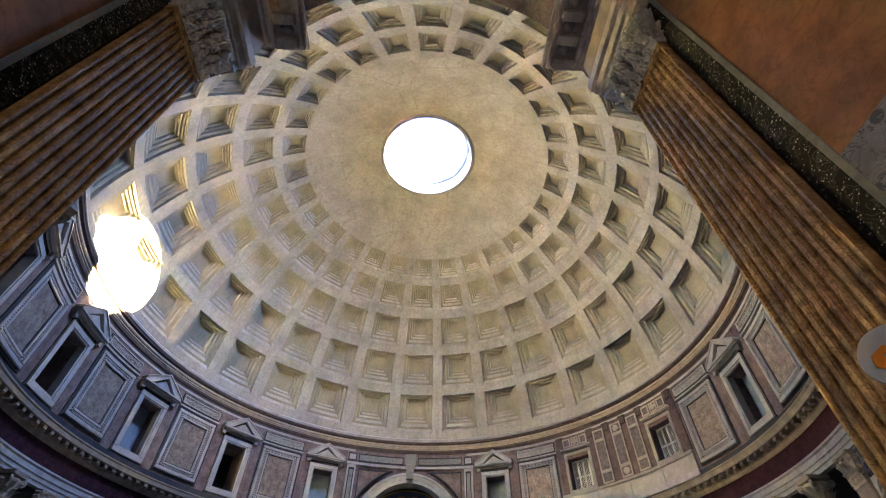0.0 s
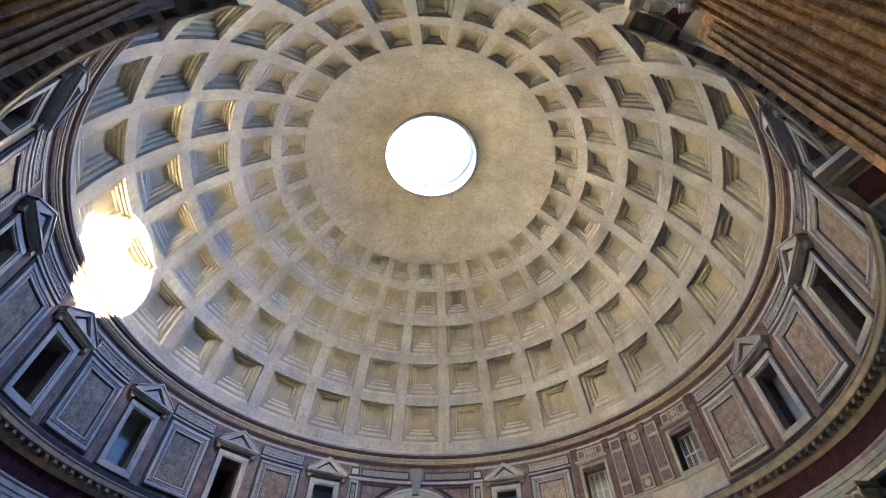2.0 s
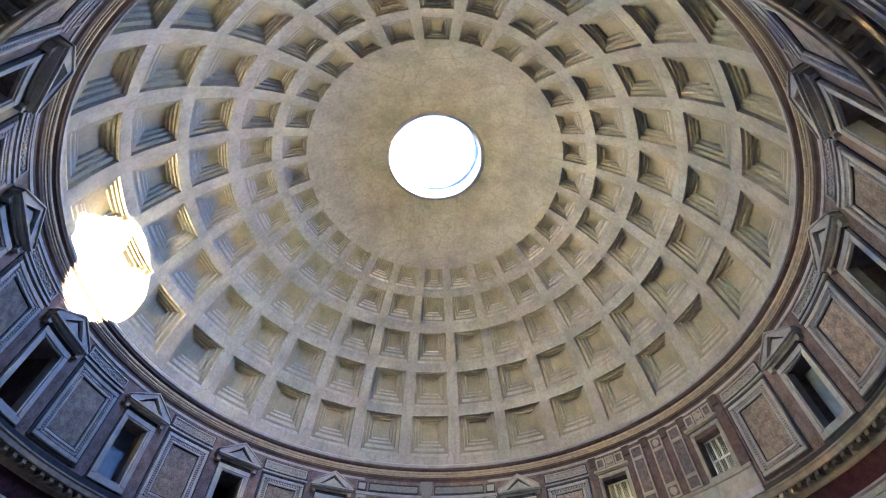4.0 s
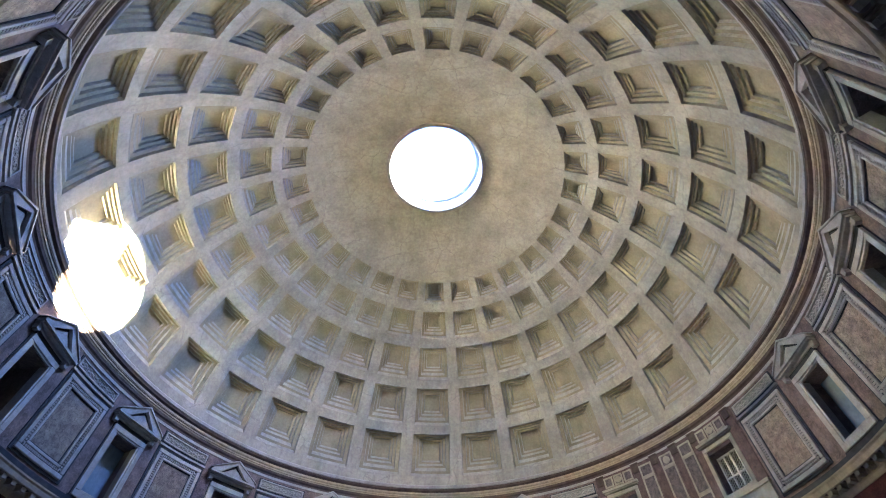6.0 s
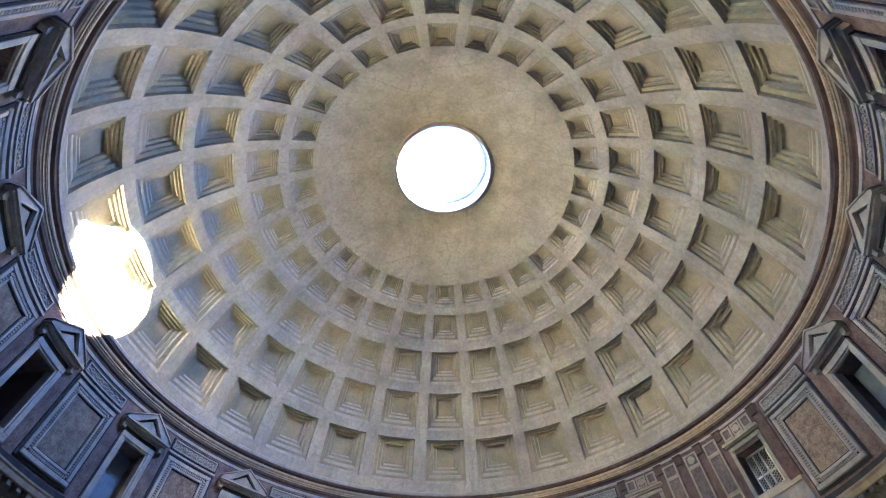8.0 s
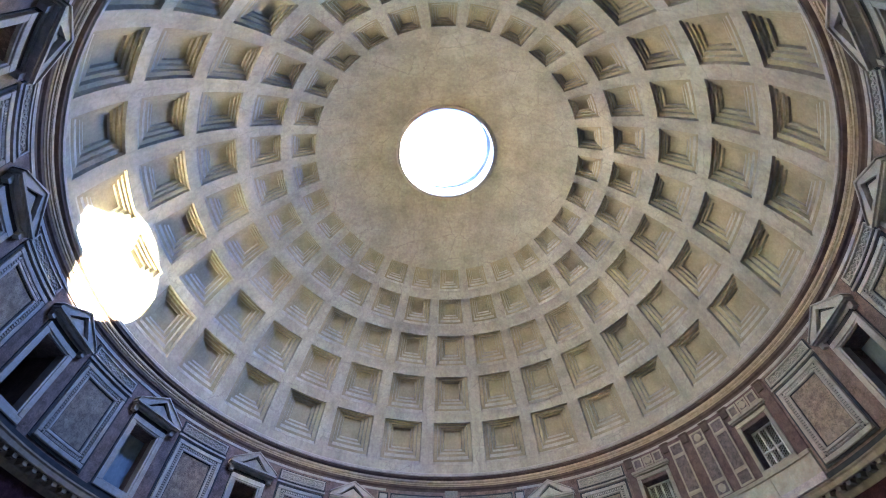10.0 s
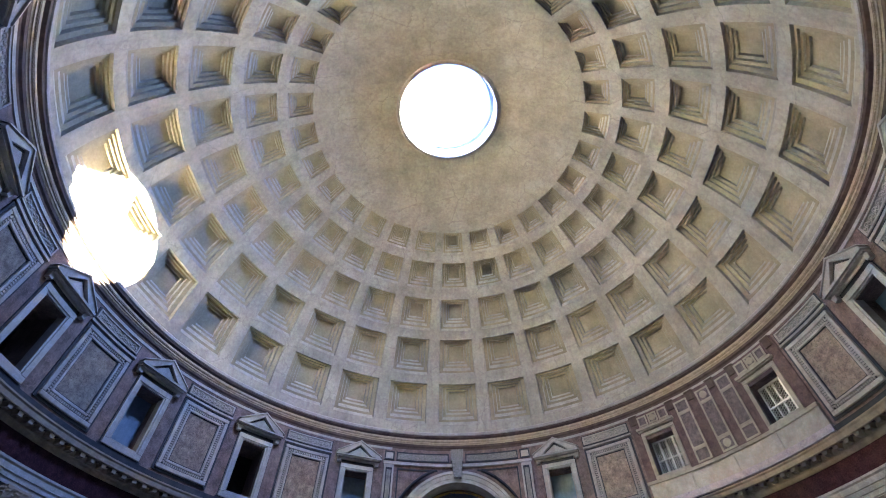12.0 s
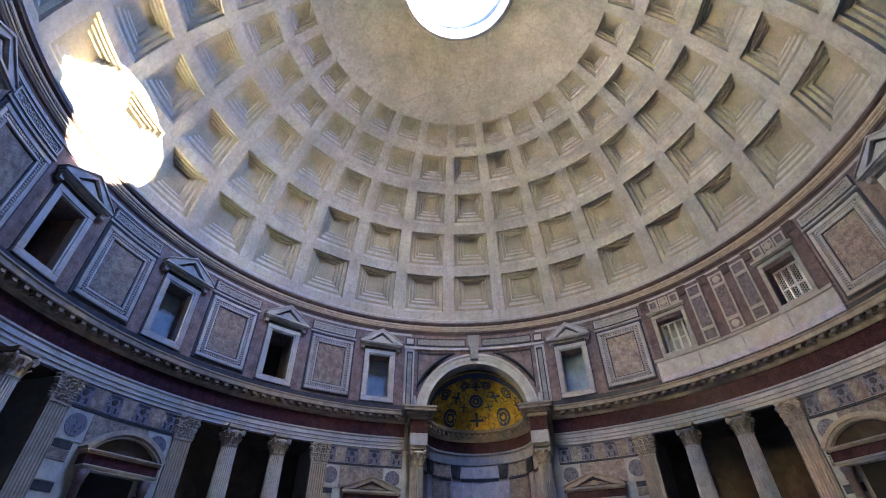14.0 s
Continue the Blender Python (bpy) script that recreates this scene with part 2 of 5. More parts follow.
class Geo:
    def __init__(self):
        self.v, self.f, self.s, self.mi = [], [], [], {}

    def quad(self, *pts, smooth=False, mi=0):
        k = len(self.v)
        if mi:
            self.mi[len(self.f)] = mi
        self.v.extend(pts)
        self.f.append(tuple(range(k, k + len(pts))))
        self.s.append(smooth)

    def box(self, x0, x1, y0, y1, z0, z1):
        k = len(self.v)
        self.v.extend([(x0, y0, z0), (x1, y0, z0), (x1, y1, z0), (x0, y1, z0), (x0, y0, z1), (x1, y0, z1), (x1, y1, z1), (x0, y1, z1)])
        for q in ((0, 3, 2, 1), (4, 5, 6, 7), (0, 1, 5, 4), (1, 2, 6, 5), (2, 3, 7, 6), (3, 0, 4, 7)):
            self.f.append(tuple(k + i for i in q))
            self.s.append(False)
        return self

    def arc(self, a0, a1, r0, r1, z0, z1, step=1.3):
        """A box bent round the axis."""
        return self.sweep([(r0, z0), (r1, z0), (r1, z1), (r0, z1)], a0, a1, step)

    def sweep(self, prof, a0, a1, step=1.3, close=True):
        n = max(1, int(abs(a1 - a0) / step + 0.5))
        k, m = len(self.v), len(prof)
        for i in range(n + 1):
            a = a0 + (a1 - a0) * i / n
            self.v.extend(P(a, r, z) for r, z in prof)
        for i in range(n):
            for j in range(m if close else m - 1):
                p, q = k + i * m + j, k + i * m + (j + 1) % m
                self.f.append((p, q, q + m, p + m))
                self.s.append(False)
        if close and abs(a1 - a0) < 359.9:
            self.f.append(tuple(k + j for j in range(m))[::-1])
            self.f.append(tuple(k + n * m + j for j in range(m)))
            self.s.extend((False, False))
        return self

    def rim(self, a0, a1, z0, z1, w, r0, r1):
        """Four mitred-looking bars round a bent rectangle; w in metres."""
        wa = math.degrees(w / R)
        self.arc(a0, a1, r0, r1, z0, z0 + w)
        self.arc(a0, a1, r0, r1, z1 - w, z1)
        self.arc(a0, a0 + wa, r0, r1, z0 + w, z1 - w)
        self.arc(a1 - wa, a1, r0, r1, z0 + w, z1 - w)
        return self

    def prism(self, pts, y0, y1):
        """An outline in x, z pushed from y0 to y1."""
        k, n = len(self.v), len(pts)
        self.v.extend((x, y0, z) for x, z in pts)
        self.v.extend((x, y1, z) for x, z in pts)
        self.f.append(tuple(range(k, k + n)))
        self.f.append(tuple(range(k + n, k + 2 * n))[::-1])
        self.s.extend((False, False))
        for i in range(n):
            j = (i + 1) % n
            self.f.append((k + i, k + n + i, k + n + j, k + j))
            self.s.append(False)
        return self

    def lathe(self, prof, n=24, c=(0, 0), smooth=True, flute=0.0):
        k, m = len(self.v), len(prof)
        for i in range(n):
            a = 2 * math.pi * i / n
            g = 1.0 - (flute if i % 2 else 0.0)
            self.v.extend((c[0] + r * g * math.cos(a), c[1] + r * g * math.sin(a), z) for r, z in prof)
        for i in range(n):
            for j in range(m - 1):
                p, q = k + i * m + j, k + ((i + 1) % n) * m + j
                self.f.append((p, q, q + 1, p + 1))
                self.s.append(smooth)
        self.f.append(tuple(k + i * m for i in range(n))[::-1])
        self.f.append(tuple(k + i * m + m - 1 for i in range(n)))
        self.s.extend((False, False))
        return self

    def add(self, other, mat4):
        k = len(self.v)
        self.v.extend(tuple(mat4 @ Vector(p)) for p in other.v)
        self.f.extend(tuple(k + i for i in q) for q in other.f)
        self.s.extend(other.s)
        return self


def mesh_of(name, geo, mat, org=(0, 0, 0), merge=False):
    me = bpy.data.meshes.new(name)
    o = Vector(org)
    me.from_pydata([tuple(Vector(p) - o) for p in geo.v], [], geo.f)
    me.polygons.foreach_set("use_smooth", geo.s)
    for one in (mat if isinstance(mat, tuple) else (mat,)):
        me.materials.append(one)
    for i, k in geo.mi.items():
        me.polygons[i].material_index = k
    bm = bmesh.new()
    bm.from_mesh(me)
    if merge:
        bmesh.ops.remove_doubles(bm, verts=bm.verts, dist=0.0008)
        for ed in bm.edges:
            fs = ed.link_faces
            if len(fs) == 2 and (fs[0].smooth != fs[1].smooth or fs[0].normal.angle(fs[1].normal, 0.0) > 0.4):
                ed.smooth = False
    else:
        bmesh.ops.recalc_face_normals(bm, faces=bm.faces)
    bm.to_mesh(me)
    bm.free()
    return me


def part(name, geo, mat, parent, label="", org=None, bevel=0.0):
    """One mesh under a thing; geo is given in the frame of the wall at azimuth 0 unless org is set."""
    o = ORG.get(parent.name, (0, 0, 0)) if org is None else org
    ob = new(name, mesh_of(name, geo, mat, o))
    ob.parent = parent
    ORG[ob.name] = o
    if label:
        ob["label"] = label
    if bevel:
        md = ob.modifiers.new("bevel", 'BEVEL')
        md.width, md.segments, md.limit_method = bevel, 2, 'ANGLE'
    return ob


def thing(name, label, category, r, z, group="", kind=""):
    """An Empty at the base of a thing that is built against the wall at azimuth 0."""
    e = new(name)
    e.matrix_basis = Matrix.Translation((0, r, z))
    ORG[e.name] = (0, r, z)
    return tagged(e, label, category, group, kind)


def solid(name, geo, mat, label, category="", kind="structure", merge=False):
    return tagged(new(name, mesh_of(name, geo, mat, merge=merge)), label, category, "", kind)


def spread(ob, azimuths, r, z):
    """Moves ob to the first azimuth and copies it to the others."""
    out = [ob]
    ob.matrix_basis = place(azimuths[0], r, z)
    for a in azimuths[1:]:
        out.append(copy_thing(ob, place(a, r, z)))
    return out


# ---- dome ----
TOPS = (14.59, 26.47, 37.64, 47.91, 56.37)
BOTS = (4.2, 16.9, 28.9, 40.4, 50.35)
LEFT = (-4.40, -4.32, -4.28, -4.16, -4.00)
RIGHT = (5.42, 5.40, 5.42, 5.38, 5.25)
STEP = 360 / 28
# the four steps of a coffer: broad sloping treads at the foot, narrow ones at the head
DEPTHS = (0.22, 0.15, 0.14, 0.14)
SIDE_INSET = (1.03, 1.85, 2.60)
LOW_INSET = (1.55, 3.0, 4.0)
TOP_INSET = (0.42, 0.90, 1.48)


def S(a, lat, r):
    q, b = radians(a), radians(lat)
    return (r * math.cos(b) * math.sin(q), r * math.cos(b) * math.cos(q), 21.65 + r * math.sin(b))


def cuts(a, b, n):
    return [a + (b - a) * i / n for i in range(n + 1)]


def build_dome():
    g = Geo()

    def patch(az, la, r, smooth=True, mi=0):
        for i in range(len(az) - 1):
            for j in range(len(la) - 1):
                g.quad(S(az[i], la[j], r), S(az[i + 1], la[j], r), S(az[i + 1], la[j + 1], r), S(az[i], la[j + 1], r), smooth=smooth, mi=mi)

    NA, NL = 6, 6
    for n in range(28):
        c = n * STEP
        lo = -STEP / 2 + 0.5
        prev = 1.2
        for k in range(5):
            a0, a1, b0, b1 = c + LEFT[k], c + RIGHT[k], BOTS[k], TOPS[k]
            left, right = cuts(c + lo, a0, 1), cuts(a1, c + lo + STEP, 1)
            mid = cuts(a0, a1, NA)
            nxt = BOTS[k + 1] if k < 4 else 58.0
            for az in (left, mid, right):
                if k == 0:
                    patch(az, cuts(prev, b0, 2), R)
                patch(az, cuts(b1, nxt, 2), R)
            patch(left, cuts(b0, b1, NL), R)
            patch(right, cuts(b0, b1, NL), R)
            # four sunk steps
            shrink = (b1 - b0) / (TOPS[0] - BOTS[0])
            da, dl = 0.17, 0.05 * shrink
            deep = 0.45 + 0.55 * shrink
            ra = R

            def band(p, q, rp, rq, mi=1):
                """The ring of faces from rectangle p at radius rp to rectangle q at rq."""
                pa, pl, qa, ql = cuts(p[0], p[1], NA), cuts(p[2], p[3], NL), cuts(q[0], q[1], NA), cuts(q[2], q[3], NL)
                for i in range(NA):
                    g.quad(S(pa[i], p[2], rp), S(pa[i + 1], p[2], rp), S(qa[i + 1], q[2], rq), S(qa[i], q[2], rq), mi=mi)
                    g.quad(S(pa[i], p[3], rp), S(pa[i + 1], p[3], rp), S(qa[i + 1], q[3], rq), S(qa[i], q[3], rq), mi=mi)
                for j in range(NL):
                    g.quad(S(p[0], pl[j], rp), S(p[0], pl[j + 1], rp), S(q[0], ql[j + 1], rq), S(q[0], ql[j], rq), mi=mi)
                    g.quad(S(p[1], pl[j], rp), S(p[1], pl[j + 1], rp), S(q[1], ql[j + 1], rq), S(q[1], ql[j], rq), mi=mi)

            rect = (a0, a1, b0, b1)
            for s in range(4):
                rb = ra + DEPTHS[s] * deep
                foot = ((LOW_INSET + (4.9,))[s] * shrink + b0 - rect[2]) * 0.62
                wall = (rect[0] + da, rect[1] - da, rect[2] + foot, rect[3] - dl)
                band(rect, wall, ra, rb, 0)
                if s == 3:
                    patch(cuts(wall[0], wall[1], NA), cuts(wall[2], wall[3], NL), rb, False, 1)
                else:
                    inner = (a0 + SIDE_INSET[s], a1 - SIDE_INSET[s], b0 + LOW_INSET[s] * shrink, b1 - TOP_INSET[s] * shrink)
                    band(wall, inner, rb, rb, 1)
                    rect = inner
                ra = rb
    # plain cap up to the oculus, on the same meridians
    az = []
    for n in range(28):
        c = n * STEP
        az += [c - STEP / 2 + 0.5] + cuts(c + LEFT[4], c + RIGHT[4], NA)
    az.append(az[0] + 360)
    patch(az, cuts(58.0, 77.95, 14), R)
    return g


solid("ceiling", build_dome(), (M_DOME, M_COFFER_SHADE), "pale plaster dome with five rings of stepped square coffers", "dome", merge=True)

# oculus: a well with a thin metal lip
g = Geo()
rl = R * math.cos(radians(77.95))
g.sweep([(rl, 42.8), (rl + 0.04, 42.62), (rl + 0.28, 42.62), (rl + 0.6, 42.85), (rl + 0.6, 44.5), (rl - 0.02, 44.5), (rl - 0.02, 42.9)], 0, 360, 3)
solid("oculus_ring", g, M_WHITE, "pale stone well of the round roof opening", "oculus")
g = Geo()
g.sweep([(rl - 0.25, 44.34), (rl + 0.1, 44.34), (rl + 0.1, 44.5), (rl - 0.25, 44.5)], 0, 360, 3)
g.v = [(x - 0.2, y, z) for x, y, z in g.v]
solid("oculus_lip", g, M_LIP, "thin pale blue-grey metal lip inside the roof opening", "oculus lip")
# unseen outer shell, added over the coffers to keep daylight out
g = Geo()
for i in range(72):
    for j in range(12):
        a, b = i * 5, (i + 1) * 5
        l0, l1 = 1.0 + j * 6.4, 1.0 + (j + 1) * 6.4
        g.quad(S(a, l0, 23.6), S(b, l0, 23.6), S(b, l1, 23.6), S(a, l1, 23.6))
solid("roof_shell", g, M_TAN, "outer masonry shell of the dome", "roof")

# ---- setting: floor, walls, entablatures ----
g = Geo()
g.sweep([(0.0, -0.3), (24.0, -0.3), (24.0, 0.0), (0.0, 0.0)], 0, 360, 6)
solid("floor", g, M_FLOOR, "polished coloured marble floor of the round hall", "floor")
g = Geo()
g.box(-9.5, 9.5, -34.0, -22.6, -0.35, -0.004)
solid("floor_entrance", g, M_FLOOR, "worn marble floor of the entrance passage", "floor")

WINDOWS = [a for k, a in enumerate(cuts(22.5, 337.5, 14)) if abs(a - 180) > 1]
GRILLES = (44.6, 67.0)
WINDOWS = [a for a in WINDOWS if abs(a - 45) > 1 and abs(a - 67.5) > 1]
WH = 2.62
APSE_HALF, ENTR_HALF = 13.2, 10.9

g = Geo()
holes = sorted([(a - WH, a + WH, 14.85, 18.35) for a in WINDOWS] + [(a - 2.75, a + 2.75, 15.75, 18.6) for a in GRILLES])
edge = APSE_HALF
for h0, h1, z0, z1 in holes + [(360 - APSE_HALF, None, 0, 0)]:
    if edge < 180 - ENTR_HALF < h0 or edge < 180 + ENTR_HALF < h0:
        g.arc(edge, 180 - ENTR_HALF, R, 24.0, 13.55, 22.3)
        g.arc(180 + ENTR_HALF, h0, R, 24.0, 13.55, 22.3)
    else:
        g.arc(edge, h0, R, 24.0, 13.55, 22.3)
    if h1 is not None:
        g.arc(h0, h1, R, 24.0, 13.55, z0)
        g.arc(h0, h1, R, 24.0, z1, 22.3)
        edge = h1
solid("wall_attic", g, M_ATTIC, "mauve and brown marble-clad attic wall", "wall", merge=True)


def arch_wall(cy0, cy1, spring, rad, z1, sgn, over):
    """The wall over a round-headed opening on the axis."""
    w = Geo()
    n = 28
    top = []
    for i in range(n + 1):
        t = math.pi * i / n
        top.append((rad * math.cos(t), spring + rad * math.sin(t)))
    for i in range(n):
        (xa, za), (xb, zb) = top[i], top[i + 1]
        ya = lambda x, r: sgn * math.sqrt(r * r - x * x)
        f = [(xa, ya(xa, cy0), za), (xb, ya(xb, cy0), zb), (xb, ya(xb, cy0), z1), (xa, ya(xa, cy0), z1)]
        b = [(xa, ya(xa, cy1), za), (xb, ya(xb, cy1), zb), (xb, ya(xb, cy1), z1), (xa, ya(xa, cy1), z1)]
        w.quad(*f)
        w.quad(*b)
        w.quad(f[0], f[1], b[1], b[0])
    for s in (-1, 1):
        xo, xi = s * over, s * rad
        ya = lambda x, r: sgn * math.sqrt(r * r - x * x)
        w.quad((xi, ya(xi, cy0), spring), (xo, ya(xo, cy0), spring), (xo, ya(xo, cy0), z1), (xi, ya(xi, cy0), z1))
        w.quad((xi, ya(xi, cy0), spring), (xi, ya(xi, cy1), spring), (xo, ya(xo, cy1), spring), (xo, ya(xo, cy0), spring))
    return w


xs = R * math.sin(radians(APSE_HALF))
solid("wall_apse_arch", arch_wall(R, 22.6, 13.6, 4.35, 22.3, 1, xs), M_ATTIC, "marble wall over the apse arch", "wall")
xe = R * math.sin(radians(ENTR_HALF))
solid("wall_entrance_arch", arch_wall(R, 24.0, 13.6, 4.05, 22.3, -1, xe), M_ATTIC, "marble wall over the entrance arch", "wall")

# ground-storey piers and the dark recesses between them
PIERS = ((12.3, 33.9), (57.2, 78.4), (101.6, 123.2), (146.8, 166.4))
k = 0
for a0, a1 in PIERS:
    for c0, c1 in ((a0, a1), (360 - a1, 360 - a0)):
        k += 1
        solid("wall_pier_%d" % k, Geo().arc(c0, c1, R, 26.0, 0.0, 10.72), M_PALE, "pale marble-faced pier between the recesses", "wall")
k = 0
for c in (45.5, 90.0, 135.0, 225.0, 270.0, 314.5):
    k += 1
    solid("wall_recess_%d" % k, Geo().arc(c - 11.8, c + 11.8, 26.0, 26.4, 0.0, 10.72), M_NICHE_SHADE, "dark brown marble back wall of a recess", "wall")
    solid("ceiling_recess_%d" % k, Geo().arc(c - 11.8, c + 11.8, 21.9, 26.4, 10.72, 11.0), M_NICHE_SHADE, "dark ceiling of a recess", "ceiling")
    e = tagged(new("recess_niche"), "tan marble arched niche on the dark recess wall", "niche", "recess niches")
    e.matrix_basis = place(c, 26.0, 0)
    for s in (-2.6, 2.6):
        pts = [(s - 1.0, 2.0), (s + 1.0, 2.0)] + [(s + 1.0 * math.cos(math.pi * i / 10), 7.2 + 1.0 * math.sin(math.pi * i / 10)) for i in range(11)]
        part("arched_slab", Geo().prism(pts, -0.12, 0.0), M_BROWN, e, org=(0, 0, 0))

# unseen outer drum, added to close the hall to the sky
g = Geo().arc(16.0, 164.0, 27.6, 28.0, -0.3, 22.4, 4).arc(196.0, 344.0, 27.6, 28.0, -0.3, 22.4, 4)
g.arc(-16.0, 16.0, 27.6, 28.0, -0.3, 22.4, 4).arc(164.0, 196.0, 24.4, 24.8, 18.0, 22.4, 4)
g.sweep([(23.3, 22.3), (28.0, 22.3), (28.0, 22.7), (23.3, 22.7)], 0, 360, 4)
solid("wall_outer", g, M_TAN, "outer masonry drum of the building", "wall")
g = Geo()
for s in (-1, 1):
    x0, x1 = sorted((s * 4.62, s * 6.6))
    g.box(x0, x1, 21.35, 23.0, 10.72, 13.6)
solid("wall_apse_sides", g, M_PALE, "marble wall ends beside the apse", "wall")

# main entablature: architrave, frieze, cornice
SIDES = ((15.9, 180 - 9.7), (180 + 9.7, 344.1))
ARCH = [(21.58, 10.75), (22.3, 10.75), (22.3, 11.66), (21.40, 11.66), (21.40, 11.56), (21.46, 11.48), (21.46, 11.22), (21.51, 11.2), (21.51, 10.98), (21.56, 10.96), (21.56, 10.75)]
FRIEZE = [(21.56, 11.66), (22.3, 11.66), (22.3, 12.72), (21.56, 12.72)]
CORN = [(21.52, 12.72), (22.3, 12.72), (22.3, 13.66), (20.9, 13.66), (20.9, 13.58), (20.95, 13.5), (20.97, 13.28), (21.0, 13.24), (21.05, 13.24), (21.06, 13.32), (21.43, 13.32), (21.45, 13.02), (21.49, 12.94), (21.5, 12.82)]
for nm, prof, mt, lab in (("architrave", ARCH, M_WHITE, "white marble architrave with three stepped bands"), ("frieze", FRIEZE, M_PORPH, "dark red porphyry frieze"), ("cornice", CORN, M_CORN, "brown stone cornice on brackets")):
    back = 3.2 if nm == "cornice" else 4.2
    for i, (a0, a1) in enumerate(((SIDES[0][0], SIDES[0][1] - back), (SIDES[1][0] + back, SIDES[1][1]))):
        g = Geo().sweep(prof, a0, a1, 1.2)
        solid("%s_%d" % (nm, i + 1), g, mt, lab, nm)

# cornice at the foot of the dome
g = Geo()
g.sweep([(21.75, 21.93), (21.14, 21.90), (21.10, 21.94), (21.10, 22.14), (21.16, 22.22), (21.6, 22.45), (21.75, 22.45)], 0, 360, 1.2)
solid("dome_cornice_lip", g, M_WHITE, "pale weathered lip of the cornice under the dome", "cornice")
g = Geo()
g.sweep([(21.75, 21.64), (21.3, 21.64), (21.18, 21.76), (21.15, 21.90), (21.75, 21.93)], 0, 360, 1.2)
solid("dome_cornice_crown", g, M_BROWN, "brown crown moulding under the dome", "cornice")
g = Geo()
g.sweep([(21.75, 21.20), (21.46, 21.20), (21.43, 21.30), (21.39, 21.31), (21.39, 21.42), (21.31, 21.5), (21.30, 21.64), (21.75, 21.64)], 0, 360, 1.2)
solid("dome_cornice_band", g, M_GILT, "gilded tan moulding with small dentils", "cornice")
g = Geo()
g.sweep([(21.75, 20.82), (21.61, 20.82), (21.58, 20.95), (21.5, 21.05), (21.47, 21.20), (21.75, 21.20)], 0, 360, 1.2)
solid("dome_cornice_bed", g, M_BROWN, "dark brown bed moulding above the attic", "cornice")
g = Geo()
g.sweep([(21.6, 20.62), (21.75, 20.62), (21.75, 20.82), (21.6, 20.82)], 15.0, 345.0, 1.2)
solid("attic_top_band", g, M_WHITE, "thin white band over the attic panels", "trim")
g = Geo()
for i in range(720):
    g.arc(i * 0.5, i * 0.5 + 0.26, 21.33, 21.42, 21.43, 21.52, 9)
solid("dome_dentils", g, M_GILT, "row of tiny dentils under the dome", "dentils", "stuff")
# plinth course of the attic
for i, (a0, a1) in enumerate(SIDES):
    g = Geo().arc(a0 + 0.2, a1 - 0.2, 21.52, R - 0.003, 13.66, 14.22)
    solid("attic_plinth_%d" % (i + 1), g, M_SLATE, "dark slate plinth course above the cornice", "plinth")

# ---- attic windows ----


def pediment(parent, w, base, apex, y_in, y_out, mat=M_WHITE):
    """Triangular gable: sloping cornices, base cornice, sunk tympanum."""
    g = Geo().box(-w - 0.04, w + 0.04, y_in - 0.06, y_out, base - 0.12, base + 0.02).box(-w + 0.06, w - 0.06, y_in + 0.04, y_out, base - 0.24, base - 0.12)
    ped = part("pediment", g, mat, parent)
    g = Geo()
    for s in (-1, 1):
        g.prism([(s * w, base), (s * (w - 0.12), base + 0.26), (0, apex), (0, apex - 0.3), (s * (w - 0.8), base + 0.08)], y_in, y_out)
        g.prism([(s * (w + 0.06), base + 0.12), (s * (w - 0.0), base + 0.22), (0, apex + 0.06), (0, apex - 0.06)], y_in - 0.08, y_out)
    part("raking_cornice", g, mat, ped)
    g = Geo().prism([(-w + 0.3, base), (w - 0.3, base), (0, apex - 0.2)], y_in + 0.22, y_out)
    part("tympanum", g, M_SLATE, ped)
    g = Geo().prism([(-w + 0.95, base + 0.12), (w - 0.95, base + 0.12), (0, apex - 0.52)], y_in + 0.17, y_in + 0.24)
    part("tympanum_inlay", g, mat, ped)


def attic_window(back):
    e = thing("window_1", "attic window in a white marble frame with a small gable", "window", R, 14.3, "attic windows", "structure")
    hw = 3.62
    g = Geo().rim(-hw, hw, 14.35, 18.85, 0.34, 21.47, R + 0.05)
    fr = part("frame", g, M_WHITE, e, bevel=0.03)
    g = Geo().rim(-hw + 0.85, hw - 0.85, 14.66, 18.54, 0.14, 21.53, R + 0.4)
    part("inner_frame", g, M_WHITE, fr, bevel=0.02)
    g = Geo().rim(-hw - 0.16, hw + 0.16, 14.29, 18.91, 0.06, 21.6, R + 0.02)
    part("dark_outline", g, M_SLATE, fr)
    g = Geo().arc(-hw - 0.35, hw + 0.35, 21.56, R + 0.02, 14.22, 14.35)
    part("sill", g, M_SLATE, e)
    g = Geo().arc(-hw + 0.1, hw - 0.1, 21.5, R + 0.03, 18.85, 19.1)
    part("frieze_block", g, M_SLATE, e)
    g = Geo().arc(-hw - 0.3, hw + 0.3, 21.42, R + 0.03, 19.1, 19.28)
    part("bead_course", g, M_WHITE, e)
    for s in (-1, 1):
        g = Geo().prism([(s * 1.45, 18.9), (s * 1.72, 18.9), (s * 1.76, 19.28), (s * 1.45, 19.28)], 21.3, R + 0.05)
        part("bracket", g, M_WHITE, e)
    pediment(e, 1.86, 19.48, 20.72, 21.1, R + 0.06)
    if back:
        g = Geo().arc(-WH - 0.1, WH + 0.1, 22.75, 22.85, 14.8, 18.4)
        part("back_panel", g, M_BLUE, e, "blue-grey plaster back of the window recess")
    else:
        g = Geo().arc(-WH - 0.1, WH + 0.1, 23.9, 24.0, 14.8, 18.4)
        part("back_panel", g, M_DEPTH_SHADE, e, "black unlit back of the window recess")
    return e


